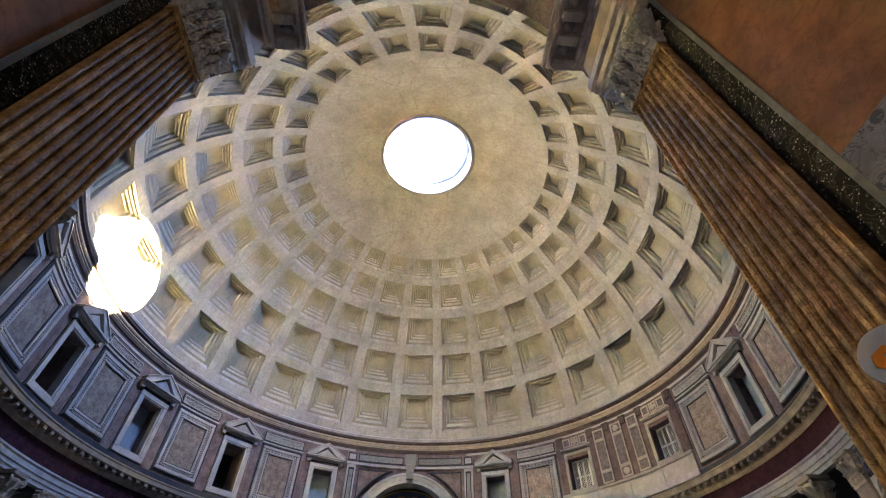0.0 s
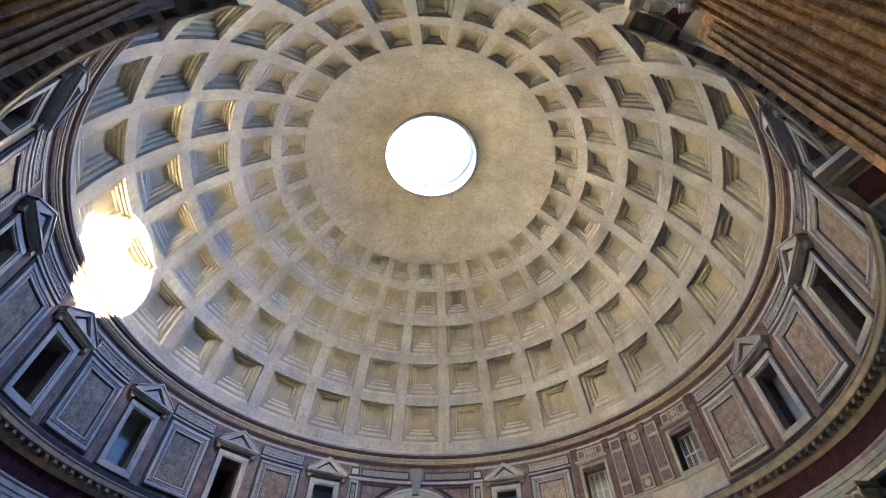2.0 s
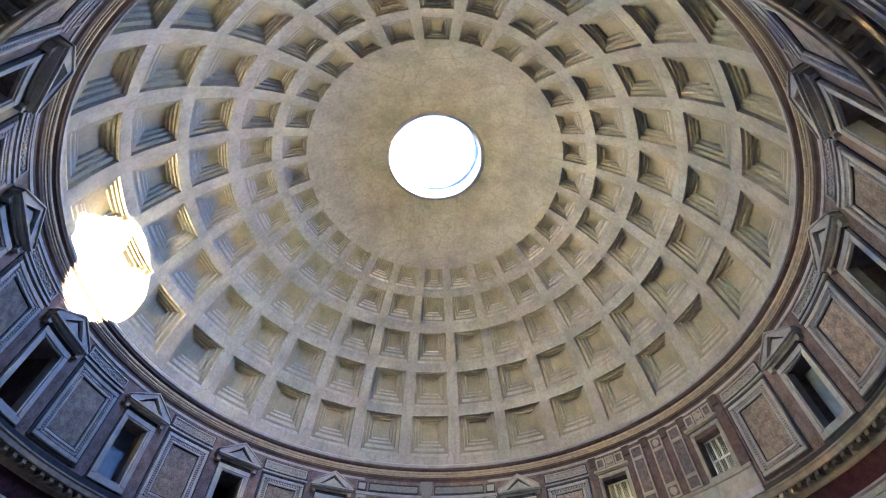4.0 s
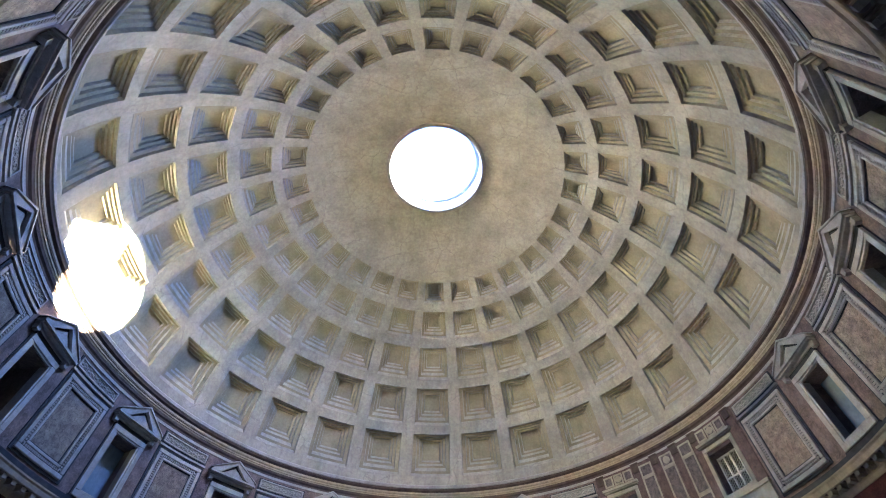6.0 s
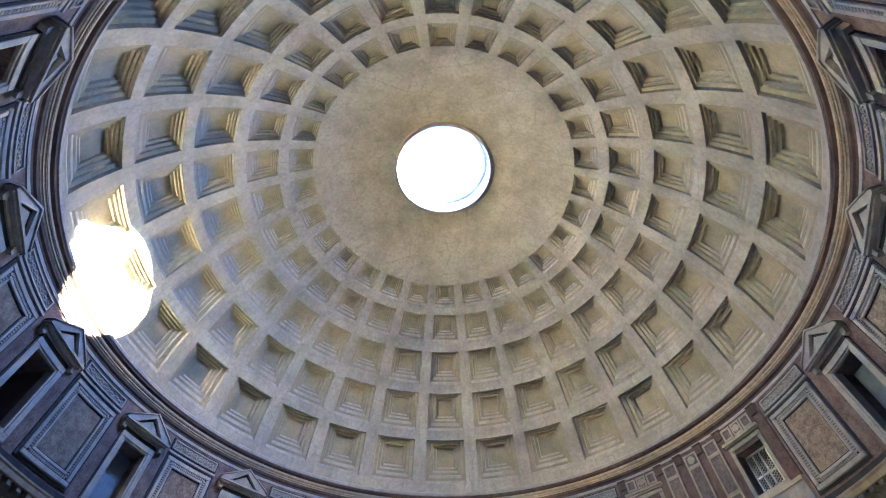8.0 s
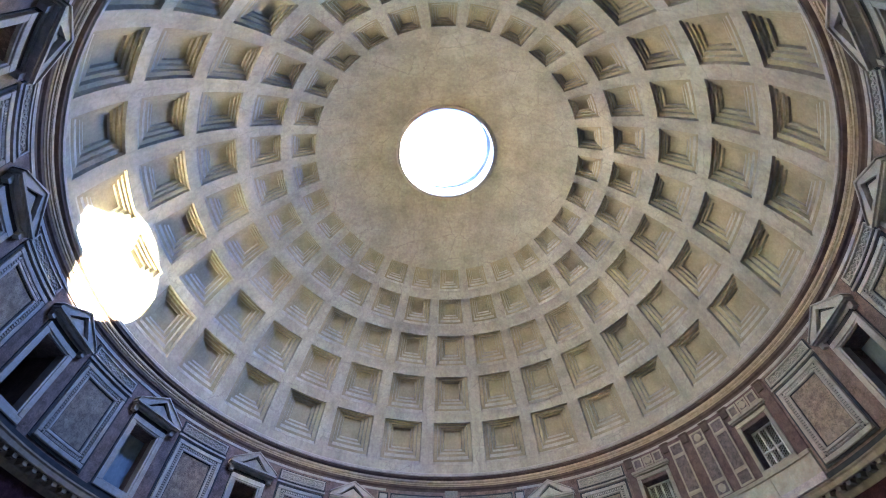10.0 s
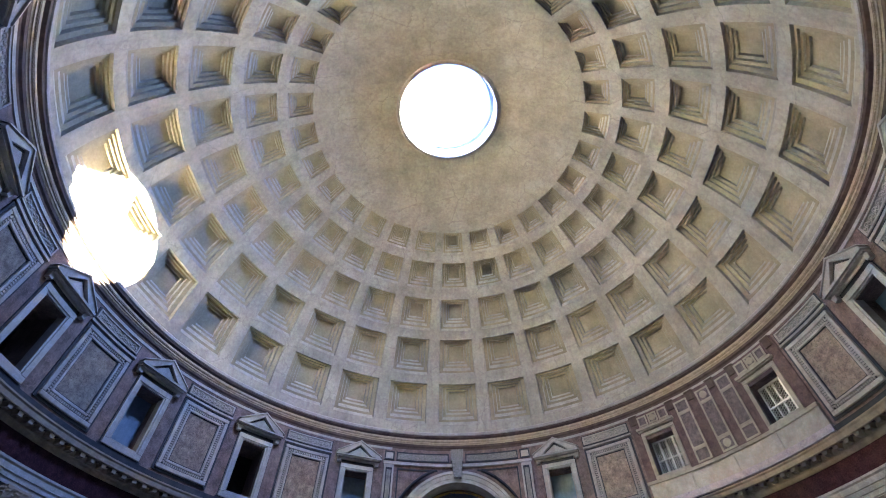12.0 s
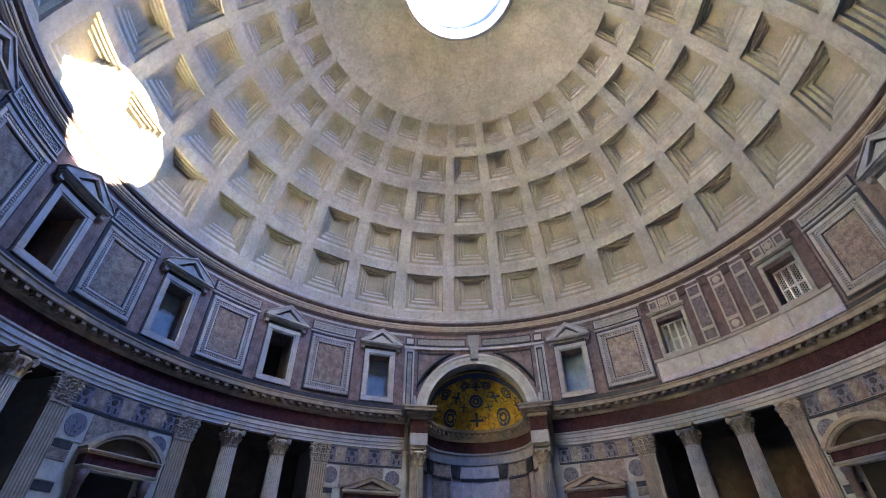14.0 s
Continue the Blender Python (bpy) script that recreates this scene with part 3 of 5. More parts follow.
BACKED = {22.5, 337.5, 292.5, 90.0, 247.5, 135.0}
lit = attic_window(True)
spread(lit, [a for a in WINDOWS if round(a, 1) in BACKED], R, 14.3)
dark = attic_window(False)
spread(dark, [a for a in WINDOWS if round(a, 1) not in BACKED], R, 14.3)

# ---- attic panels ----


def attic_panel():
    e = thing("wall_panel", "square buff marble panel in a beaded white and slate frame", "wall panel", R, 14.4, "attic panels")
    hw = 5.2
    g = Geo().rim(-hw, hw, 14.42, 19.36, 0.16, 21.58, R + 0.02)
    part("slate_border", g, M_SLATE, e)
    g = Geo().rim(-hw + 0.42, hw - 0.42, 14.57, 19.21, 0.26, 21.46, R + 0.02)
    part("outer_moulding", g, M_WHITE, e, bevel=0.05)
    g = Geo().rim(-hw + 1.11, hw - 1.11, 14.83, 18.95, 0.2, 21.54, R + 0.02)
    bed = part("bead_bed", g, M_SLATE, e)
    g = Geo()
    z0, z1, aw = 14.93, 18.85, hw - 1.38
    n = 26
    for i in range(n):
        z = z0 + (z1 - z0) * (i + 0.5) / n
        for s in (-1, 1):
            g.arc(s * aw - 0.2, s * aw + 0.2, 21.49, 21.56, z - 0.045, z + 0.045, 9)
    m = 20
    for i in range(m):
        a = -aw + 2 * aw * (i + 0.5) / m
        for z in (z0, z1):
            g.arc(a - 0.12, a + 0.12, 21.49, 21.56, z - 0.07, z + 0.07, 9)
    part("beads", g, M_WHITE, bed)
    g = Geo().rim(-hw + 1.64, hw - 1.64, 15.03, 18.75, 0.16, 21.48, R + 0.02)
    part("inner_moulding", g, M_WHITE, e, bevel=0.04)
    g = Geo().rim(-hw + 2.06, hw - 2.06, 15.19, 18.59, 0.07, 21.56, R + 0.02)
    part("slate_fillet", g, M_SLATE, e)
    g = Geo().arc(-hw + 2.25, hw - 2.25, 21.59, R + 0.02, 15.26, 18.52)
    part("field", g, M_FIELD, e, "mottled buff marble slab")
    g = Geo().rim(-hw, hw, 19.62, 20.46, 0.09, 21.57, R + 0.02)
    fb = part("frieze_border", g, M_SLATE, e)
    g = Geo().rim(-hw + 0.24, hw - 0.24, 19.71, 20.37, 0.1, 21.5, R + 0.02)
    part("frieze_rim", g, M_WHITE, fb)
    g = Geo().arc(-hw + 0.5, hw - 0.5, 21.57, R + 0.02, 19.81, 20.27)
    part("frieze_relief", g, M_GREY, fb, "grey ground of the carved frieze")
    g = Geo()
    n = 15
    for i in range(n):
        a = -hw + 0.85 + (2 * hw - 1.7) * i / (n - 1)
        up = 1 if i % 2 else -1
        for k in range(9):
            t0, t1 = up * (0.2 + 0.56 * k), up * (0.2 + 0.56 * (k + 1))
            q0, q1 = 0.20 - 0.012 * k, 0.20 - 0.012 * (k + 1)
            ring = []
            for t, q in ((t0, q0), (t1, q1), (t1, q1 - 0.055), (t0, q0 - 0.055)):
                ring.append((a + math.degrees(q * math.cos(t) / R), 20.04 + up * 0.01 + q * math.sin(t)))
            g.quad(*[P(u, 21.53, z) for u, z in ring])
            g.quad(P(*[ring[0][0], 21.53, ring[0][1]]), P(*[ring[1][0], 21.53, ring[1][1]]), P(*[ring[1][0], 21.575, ring[1][1]]), P(*[ring[0][0], 21.575, ring[0][1]]))
        g.arc(a - 0.1, a + 0.1, 21.525, 21.575, 20.0, 20.08, 9)
    part("scroll_relief", g, M_WHITE, fb, "white carved scrolls")
    g = Geo().arc(-hw - 0.1, hw + 0.1, 21.5, R + 0.02, 19.42, 19.56)
    part("ledge", g, M_WHITE, e)
    return e


PANELS = [33.75, 78.3] + [101.25, 123.75, 146.25] + [360 - a for a in (33.75, 56.25, 78.75, 101.25, 123.75, 146.25)]
spread(attic_panel(), PANELS, R, 14.4)

# ---- the restored stretch of the attic, between two lattice windows ----
RA0, RA1 = 39.5, 72.6
e = thing("restored_bay", "restored attic stretch of red porphyry with inlaid pilasters", "wall bay", R, 13.9)
e.matrix_basis = Matrix.Identity(4)
ORG[e.name] = (0, 0, 0)
g = Geo().arc(RA0, 41.8, 21.56, R - 0.003, 15.6, 20.62).arc(47.4, 64.2, 21.56, R - 0.003, 15.6, 20.62).arc(69.8, RA1, 21.56, R - 0.003, 15.6, 20.62)
for c in GRILLES:
    g.arc(c - 2.8, c + 2.8, 21.56, R - 0.003, 18.62, 20.62)
part("porphyry_facing", g, M_MAUVE, e)
g = Geo().arc(RA0 - 0.3, RA1 + 0.1, 21.36, R + 0.02, 15.46, 15.68)
part("sill_course", g, M_CREAM, e)
n = 4
for i in range(n):
    a0 = RA0 + (RA1 - RA0) * i / n
    g = Geo().arc(a0 + 0.04, a0 + (RA1 - RA0) / n - 0.04, 21.44, R - 0.003, 14.36, 15.46)
    part("slab", g, M_PALE, e)
g = Geo().arc(RA0, RA1, 21.40, R - 0.003, 13.95, 14.36)
part("grey_plinth", g, M_CORNER, e)
for c in (51.1, 56.0, 60.6):
    g = Geo().arc(c - 1.55, c + 1.55, 21.50, R, 15.7, 20.45)
    strip = part("pilaster_strip", g, M_MAUVE, e)
    mid = c == 56.0
    for z0, z1, mt in ((15.92, 16.6, M_INLAY), (16.86, 19.24, M_INLAY), (19.5, 20.18, M_INLAY)):
        g = Geo().rim(c - 1.42, c + 1.42, z0 - 0.13, z1 + 0.13, 0.12, 21.46, R)
        part("inlay_rim", g, M_CREAM, strip)
        g = Geo().arc(c - 1.06, c + 1.06, 21.485, R, z0, z1)
        part("inlay", g, mt, strip)
        if mid and z1 - z0 < 1:
            d = Geo().lathe([(0.27, -0.04), (0.27, 0.04)], 20, smooth=False)
            g = Geo().add(d, place(c, 21.47, (z0 + z1) / 2) @ pose(0, 0, 0, 90, 0, 0))
            part("disc", g, M_CREAM, strip)
for a in (40.6, 48.9, 53.4, 58.2, 62.9, 71.5):
    g = Geo().arc(a - 0.72, a + 0.72, 21.45, R, 19.95, 20.55).arc(a - 0.9, a + 0.9, 21.40, R, 20.55, 20.64)
    part("small_capital", g, M_BROWN, e, "little reddish capital")
for c in GRILLES:
    g = Geo().arc(c - 3.6, c + 3.6, 21.5, R, 19.55, 20.5)
    strip = part("panel_band", g, M_MAUVE, e)
    for k, s in enumerate((-2.25, 0.0, 2.25)):
        g = Geo().rim(c + s - 1.0, c + s + 1.0, 19.62, 20.42, 0.12, 21.46, R)
        part("inlay_rim", g, M_CREAM, strip)
        g = Geo().arc(c + s - 0.68, c + s + 0.68, 21.485, R, 19.74, 20.3)
        part("inlay", g, M_INLAY, strip)
        if k == 1:
            d = Geo().lathe([(0.24, -0.04), (0.24, 0.04)], 20, smooth=False)
            part("disc", Geo().add(d, place(c, 21.47, 20.02) @ pose(0, 0, 0, 90, 0, 0)), M_CREAM, strip)
    g = Geo().arc(c - 4.0, c + 4.0, 21.3, R, 19.32, 19.5).arc(c - 3.8, c + 3.8, 21.4, R, 19.2, 19.32)
    part("lintel_cornice", g, M_CREAM, e)


def lattice_window():
    e = thing("window_2", "tall window with a pierced white marble lattice", "window", R, 15.7, "lattice windows", "structure")
    hw = 3.5
    g = Geo().rim(-hw, hw, 15.69, 19.15, 0.28, 21.48, R + 0.04)
    part("frame", g, M_CREAM, e, bevel=0.03)
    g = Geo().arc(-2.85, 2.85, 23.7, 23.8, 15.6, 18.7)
    part("back_panel", g, M_DEPTH_SHADE, e, "black unlit depth behind the lattice")
    # lattice: four pierced leaves set back in the opening
    r0, r1 = 22.3, 22.38
    g = Geo().box(-1.1, 1.1, r0 - 0.03, r1 + 0.02, 15.75, 15.86).box(-1.1, 1.1, r0 - 0.03, r1 + 0.02, 18.5, 18.6).box(-0.05, 0.05, r0 - 0.03, r1 + 0.02, 15.8, 18.5).box(-1.1, 1.1, r0 - 0.03, r1 + 0.02, 17.14, 17.22)
    g.box(-1.1, -0.98, r0 - 0.03, r1 + 0.02, 15.8, 18.5).box(0.98, 1.1, r0 - 0.03, r1 + 0.02, 15.8, 18.5)
    g.box(-0.6, -0.5, r0, r1, 15.8, 18.5).box(0.5, 0.6, r0, r1, 15.8, 18.5)
    lf = part("lattice_frame", g, M_LATTICE, e)
    g = Geo()
    p = 0.2
    for i in range(14):
        for j in range(16):
            x, z = -1.0 + p * 0.75 * i + 0.05, 15.9 + p * j * 0.85
            if i % 2:
                z += p * 0.42
            if x < 0.95 and z < 18.42:
                for k in range(6):
                    t0, t1 = math.pi * k / 3, math.pi * (k + 1) / 3
                    ca, cb = (math.cos(t0), math.sin(t0)), (math.cos(t1), math.sin(t1))
                    o, q = 0.114, 0.090
                    g.quad((x + o * ca[0], r0, z + o * ca[1]), (x + o * cb[0], r0, z + o * cb[1]), (x + q * cb[0], r0, z + q * cb[1]), (x + q * ca[0], r0, z + q * ca[1]))
                    g.quad((x + q * ca[0], r0, z + q * ca[1]), (x + q * cb[0], r0, z + q * cb[1]), (x + q * cb[0], r1, z + q * cb[1]), (x + q * ca[0], r1, z + q * ca[1]))
    part("lattice", g, M_LATTICE, lf, "pierced white marble lattice")
    return e


spread(lattice_window(), list(GRILLES), R, 15.7)

# ---- columns and pilasters ----


def capital_geo(r0, r1, z0, z1, n=8, half=False):
    """A Corinthian capital: bell, two tiers of curled leaves, corner scrolls, abacus."""
    h = z1 - z0
    g = Geo()
    g.lathe([(r0 * 0.98, z0), (r0 * 1.08, z0 + 0.05 * h), (r0 * 0.97, z0 + 0.1 * h), (r0 * 0.98, z0 + 0.5 * h), (r0 * 1.12, z0 + 0.75 * h), (r1 * 0.92, z0 + 0.86 * h)], 24)
    for tier, (zb, hh, rr, off) in enumerate(((0.08, 0.38, 1.0, 0.0), (0.3, 0.42, 1.05, 0.5))):
        for i in range(n):
            a = 2 * math.pi * (i + off) / n
            ca, sa = math.cos(a), math.sin(a)
            wd = r0 * 0.36
            secs = ((0.0, 1.0, 0.75), (0.45, 1.06, 1.0), (0.8, 1.2, 0.85), (1.0, 1.42, 0.5), (0.93, 1.52, 0.25))
            prev = None
            for t, k, w in secs:
                z = z0 + h * (zb + hh * t)
                rad = r0 * rr * k
                c = (rad * ca, rad * sa)
                rowp = []
                for u in (-1, -0.45, 0, 0.45, 1):
                    bulge = 0.07 * r0 * (1 - u * u) - (0.05 * r0 if abs(u) == 0.45 else 0)
                    rowp.append((c[0] + bulge * ca - u * w * wd * sa, c[1] + bulge * sa + u * w * wd * ca, z - 0.03 * h * abs(u)))
                if prev:
                    for q in range(4):
                        g.quad(prev[q], prev[q + 1], rowp[q + 1], rowp[q])
                prev = rowp
    for i in range(4):
        a = math.pi / 4 + i * math.pi / 2
        d = Geo().lathe([(0.14 * h, -0.05 * h), (0.17 * h, 0.0), (0.14 * h, 0.05 * h)], 12)
        m = Matrix.Translation((r1 * 1.12 * math.cos(a), r1 * 1.12 * math.sin(a), z0 + 0.76 * h)) @ Matrix.Rotation(a, 4, 'Z') @ Matrix.Rotation(math.pi / 2, 4, 'X')
        g.add(d, m)
    return g


def abacus_geo(r1, z0, z1):
    g = Geo()
    pts = []
    for i in range(4):
        a = math.pi / 4 + i * math.pi / 2
        b = a + math.pi / 2
        c0, c1 = (1.42 * r1 * math.cos(a), 1.42 * r1 * math.sin(a)), (1.42 * r1 * math.cos(b), 1.42 * r1 * math.sin(b))
        for t in (0.04, 0.25, 0.5, 0.75, 0.96):
            x, y = c0[0] + (c1[0] - c0[0]) * t, c0[1] + (c1[1] - c0[1]) * t
            k = 1 - 0.14 * math.sin(math.pi * t)
            pts.append((x * k, y * k))
    k, n = len(g.v), len(pts)
    g.v.extend((x, y, z0) for x, y in pts)
    g.v.extend((x * 1.05, y * 1.05, z1) for x, y in pts)
    g.f.append(tuple(range(n))[::-1])
    g.f.append(tuple(range(n, 2 * n)))
    g.s.extend((False, False))
    for i in range(n):
        j = (i + 1) % n
        g.f.append((i, j, n + j, n + i))
        g.s.append(False)
    return g


def shaft_geo(rad, z0, z1, flutes=24):
    g = Geo()
    hs = [z0, z0 + 0.05, z0 + 0.3 * (z1 - z0), z0 + 0.6 * (z1 - z0), z1 - 0.08, z1]
    rs = [rad * 1.05, rad, rad, rad * 0.965, rad * 0.88, rad * 0.93]
    n = flutes * 4
    m = len(hs)
    for i in range(n):
        a = 2 * math.pi * i / n
        d = (0.0, 0.0, 0.055, 0.055)[i % 4] if flutes else 0
        for h, r in zip(hs, rs):
            q = r - (d * rad / 0.55 if hs[0] + 0.04 < h < z1 - 0.01 else 0)
            g.v.append((q * math.cos(a), q * math.sin(a), h))
    for i in range(n):
        for j in range(m - 1):
            p, q = i * m + j, ((i + 1) % n) * m + j
            g.f.append((p, q, q + 1, p + 1))
            g.s.append(False)
    return g


def column(name, label, mat, rad=0.55, top=10.74):
    e = thing(name, label, "column", 0, 0, "columns of the hall")
    ORG[e.name] = (0, 0, 0)
    g = Geo().box(-rad * 1.4, rad * 1.4, -rad * 1.4, rad * 1.4, 0, 0.22)
    g.lathe([(rad * 1.36, 0.22), (rad * 1.42, 0.3), (rad * 1.34, 0.4), (rad * 1.15, 0.46), (rad * 1.24, 0.55), (rad * 1.05, 0.62)], 32)
    part("base", g, M_WHITE, e)
    part("shaft", shaft_geo(rad, 0.6, 9.42), mat, e)
    cp = part("capital", capital_geo(rad * 0.9, rad * 1.12, 9.42, 10.58), M_TAN, e)
    part("abacus", abacus_geo(rad * 1.05, 10.55, top), M_TAN, cp)
    return e


col = column("column", "fluted grey marble column with a Corinthian capital", M_COLUMN)
spots = [41.2, 50.15, 85.6, 94.4, 130.6, 139.4]
spread(col, spots + [360 - a for a in spots], 21.42, 0)
# taller columns on either side of the apse
col = column("apse_column", "fluted tan marble column standing free beside the apse", M_TAN, 0.58, 10.78)
spread(col, [13.4, 346.6], 20.75, 0)


def pilaster(name, label, mat, wd=1.12, proud=0.16, cap=M_TAN, flutes=7, res=(34, 18)):
    """A flat fluted pilaster against a wall plane y=0, facing -y."""
    e = thing(name, label, "pilaster", 0, 0, "pilasters of the hall")
    ORG[e.name] = (0, 0, 0)
    h = wd / 2
    g = Geo().box(-h - 0.12, h + 0.12, -proud - 0.12, 0, 0, 0.3).box(-h - 0.06, h + 0.06, -proud - 0.06, 0, 0.3, 0.6)
    part("base", g, M_WHITE, e)
    g = Geo()
    pitch = wd / flutes
    prof = []
    for i in range(flutes):
        x = -h + i * pitch
        prof += [(x, -proud), (x + 0.2 * pitch, -proud)]
        for t in (0.15, 0.35, 0.5, 0.65, 0.85):
            prof.append((x + pitch * (0.2 + 0.6 * t), -proud + 0.27 * pitch * math.sin(math.pi * t)))
        prof += [(x + 0.8 * pitch, -proud)]
    prof.append((h, -proud))
    z0, z1 = 0.6, 9.42
    for (xa, ya), (xb, yb) in zip(prof[:-1], prof[1:]):
        if xb - xa > 1e-6 or abs(yb - ya) > 1e-6:
            g.quad((xa, ya, z0), (xb, yb, z0), (xb, yb, z1 - 0.12), (xa, ya, z1 - 0.12))
    g.quad((-h, -proud, z0), (-h, 0.02, z0), (-h, 0.02, z1), (-h, -proud, z1))
    g.quad((h, -proud, z0), (h, 0.02, z0), (h, 0.02, z1), (h, -proud, z1))
    g.box(-h - 0.03, h + 0.03, -proud - 0.035, 0.02, z1 - 0.12, z1)
    part("shaft", g, mat, e)
    # carved capital: two tiers of acanthus leaves and corner scrolls as one relief
    g = Geo()
    na, nz = res
    base = []
    total = wd + 2 * proud
    for i in range(na + 1):
        d = total * i / na
        if d < proud:
            q = ((-h, -d), (-1.0, 0.0))
        elif d > proud + wd:
            q = ((h, -(total - d)), (1.0, 0.0))
        else:
            q = ((-h + d - proud, -proud), (0.0, -1.0))
            if d - proud < 0.12:
                q = (q[0], (-0.7, -0.7))
            if proud + wd - d < 0.12:
                q = (q[0], (0.7, -0.7))
        base.append((*q, (d - proud) / wd))
    grid = []
    for j in range(nz + 1):
        v = j / nz
        rowp = []
        for (bx, by), (nx, ny), u in base:
            hh = 0.02 + 0.20 * max(0.0, v - 0.55) ** 1.3 / 0.35
            for v0, v1, n, off, amp in ((0.03, 0.50, 4, 0.0, 0.19), (0.26, 0.80, 3, 0.0, 0.27)):
                if v0 < v < v1:
                    t = (v - v0) / (v1 - v0)
                    l = ((u * n + off) % 1.0) * 2 - 1
                    if off == 0.0 and n == 3:
                        l = (((u + 1 / 6) * n) % 1.0) * 2 - 1
                    w = 1.0 - 0.45 * t * t
                    if abs(l) < w:
                        lobe = 0.5 + 0.5 * math.cos(26 * t + 5.0 * abs(l))
                        hh = max(hh, 0.05 + amp * t ** 1.8 * (1 - 0.5 * (l / w) ** 2) + 0.05 * lobe * (1 - 0.4 * t) - 0.05 * (abs(l) < 0.1))
            # scrolls at the corners and a flower in the middle
            for cu, cv, rr, amp in ((0.02, 0.86, 0.15, 0.30), (0.98, 0.86, 0.15, 0.30), (0.36, 0.84, 0.11, 0.16), (0.64, 0.84, 0.11, 0.16), (0.5, 0.96, 0.09, 0.22)):
                dd = math.hypot((u - cu) * 1.1, v - cv) / rr
                if dd < 1:
                    hh = max(hh, amp * (0.72 + 0.28 * math.cos(9 * dd)) * (1 - 0.35 * dd * dd))
            hh += 0.05 * noise.noise(Vector((bx * 9, by * 9, v * 11))) + 0.035 * noise.noise(Vector((bx * 21, 3.0, v * 24)))
            rowp.append((bx + nx * hh, by + ny * hh, z1 + (10.62 - z1) * v))
        grid.append(rowp)
    for j in range(nz):
        for i in range(na):
            g.quad(grid[j][i], grid[j][i + 1], grid[j + 1][i + 1], grid[j + 1][i], smooth=True)
    capob = part("capital", g, cap, e, "carved acanthus capital")
    g = Geo().prism([(-h * 1.16, 10.58), (h * 1.16, 10.58), (h * 1.2, 10.72), (-h * 1.2, 10.72)], -proud - 0.2, 0.02)
    part("abacus", g, cap, capob)
    return e


pil = pilaster("pilaster", "flat fluted tan marble pilaster with a carved capital", M_TAN)
spots = [32.9, 58.1, 77.6, 102.4, 122.2, 147.8]
spread(pil, spots + [360 - a for a in spots], R - 0.003, 0)

# ---- pier facing: inlaid strips, roundels, tabernacles ----


def pier_facing(half, e_name="pier_inlay"):
    e = thing(e_name, "inlaid marble facing with square strips and dark roundels", "wall inlay", R, 7.0, "pier inlays")
    g = Geo().arc(-half, half, 21.58, R - 0.003, 9.42, 9.56)
    part("string_course", g, M_SLATE, e)
    n = 7
    for i in range(n):
        a0, a1 = -half + 2 * half * i / n, -half + 2 * half * (i + 1) / n
        w = 0.14 if i % 2 == 0 else -0.1
        g = Geo().arc(a0 + 0.03 - w, a1 - 0.03 + w, 21.61, R - 0.003, 9.6, 10.68)
        part("square_slab", g, M_PAVON if i % 2 == 0 else M_FIELD, e)
        if i % 2 == 0:
            g = Geo().arc(a0 + 0.2, a1 - 0.2, 21.595, R - 0.003, 10.46, 10.6, 9).arc(a0 + 0.45, a0 + 0.8, 21.595, R - 0.003, 9.7, 9.98, 9).arc(a1 - 0.8, a1 - 0.45, 21.595, R - 0.003, 9.7, 9.98, 9)
            d = Geo().lathe([(0.17, -0.03), (0.17, 0.03)], 16, smooth=False)
            g.add(d, place((a0 + a1) / 2, 21.61, 10.26) @ pose(0, 0, 0, 90, 0, 0))
            part("inlay", g, M_SLATE, e)
    for s in (-1, 1):
        g = Geo().arc(min(s * half, s * (half - 3.6)), max(s * half, s * (half - 3.6)), 21.61, R - 0.003, 7.9, 9.4)
        part("roundel_slab", g, M_PALE, e)
        d = Geo().lathe([(0.02, -0.05), (0.5, -0.05), (0.55, 0.0), (0.55, 0.03)], 28, smooth=False)
        part("roundel", Geo().add(d, place(s * (half - 1.8), 21.6, 8.68) @ pose(0, 0, 0, 90, 0, 0)), M_PAVON, e, "dark mottled round inlay")
    g = Geo().arc(-half + 3.75, half - 3.75, 21.6, R - 0.003, 7.9, 9.36)
    part("centre_slab", g, M_FIELD, e)
    for s in (-1, 1):
        for k, (z0, z1, mt) in enumerate(((7.5, 7.84, M_SLATE), (6.95, 7.46, M_FIELD), (6.05, 6.91, M_PALE), (5.6, 6.01, M_SLATE), (4.6, 5.56, M_PALE), (4.1, 4.56, M_FIELD), (0.4, 4.06, M_CORNER))):
            a, b = sorted((s * half, s * (half - 2.6)))
            part("side_slab", Geo().arc(a, b, 21.61, R - 0.003, z0, z1), mt, e)
    return e


spread(pier_facing(8.0), [24.2, 67.9, 112.3, 157.9, 335.8, 292.1, 247.7, 202.1], R, 7.0)


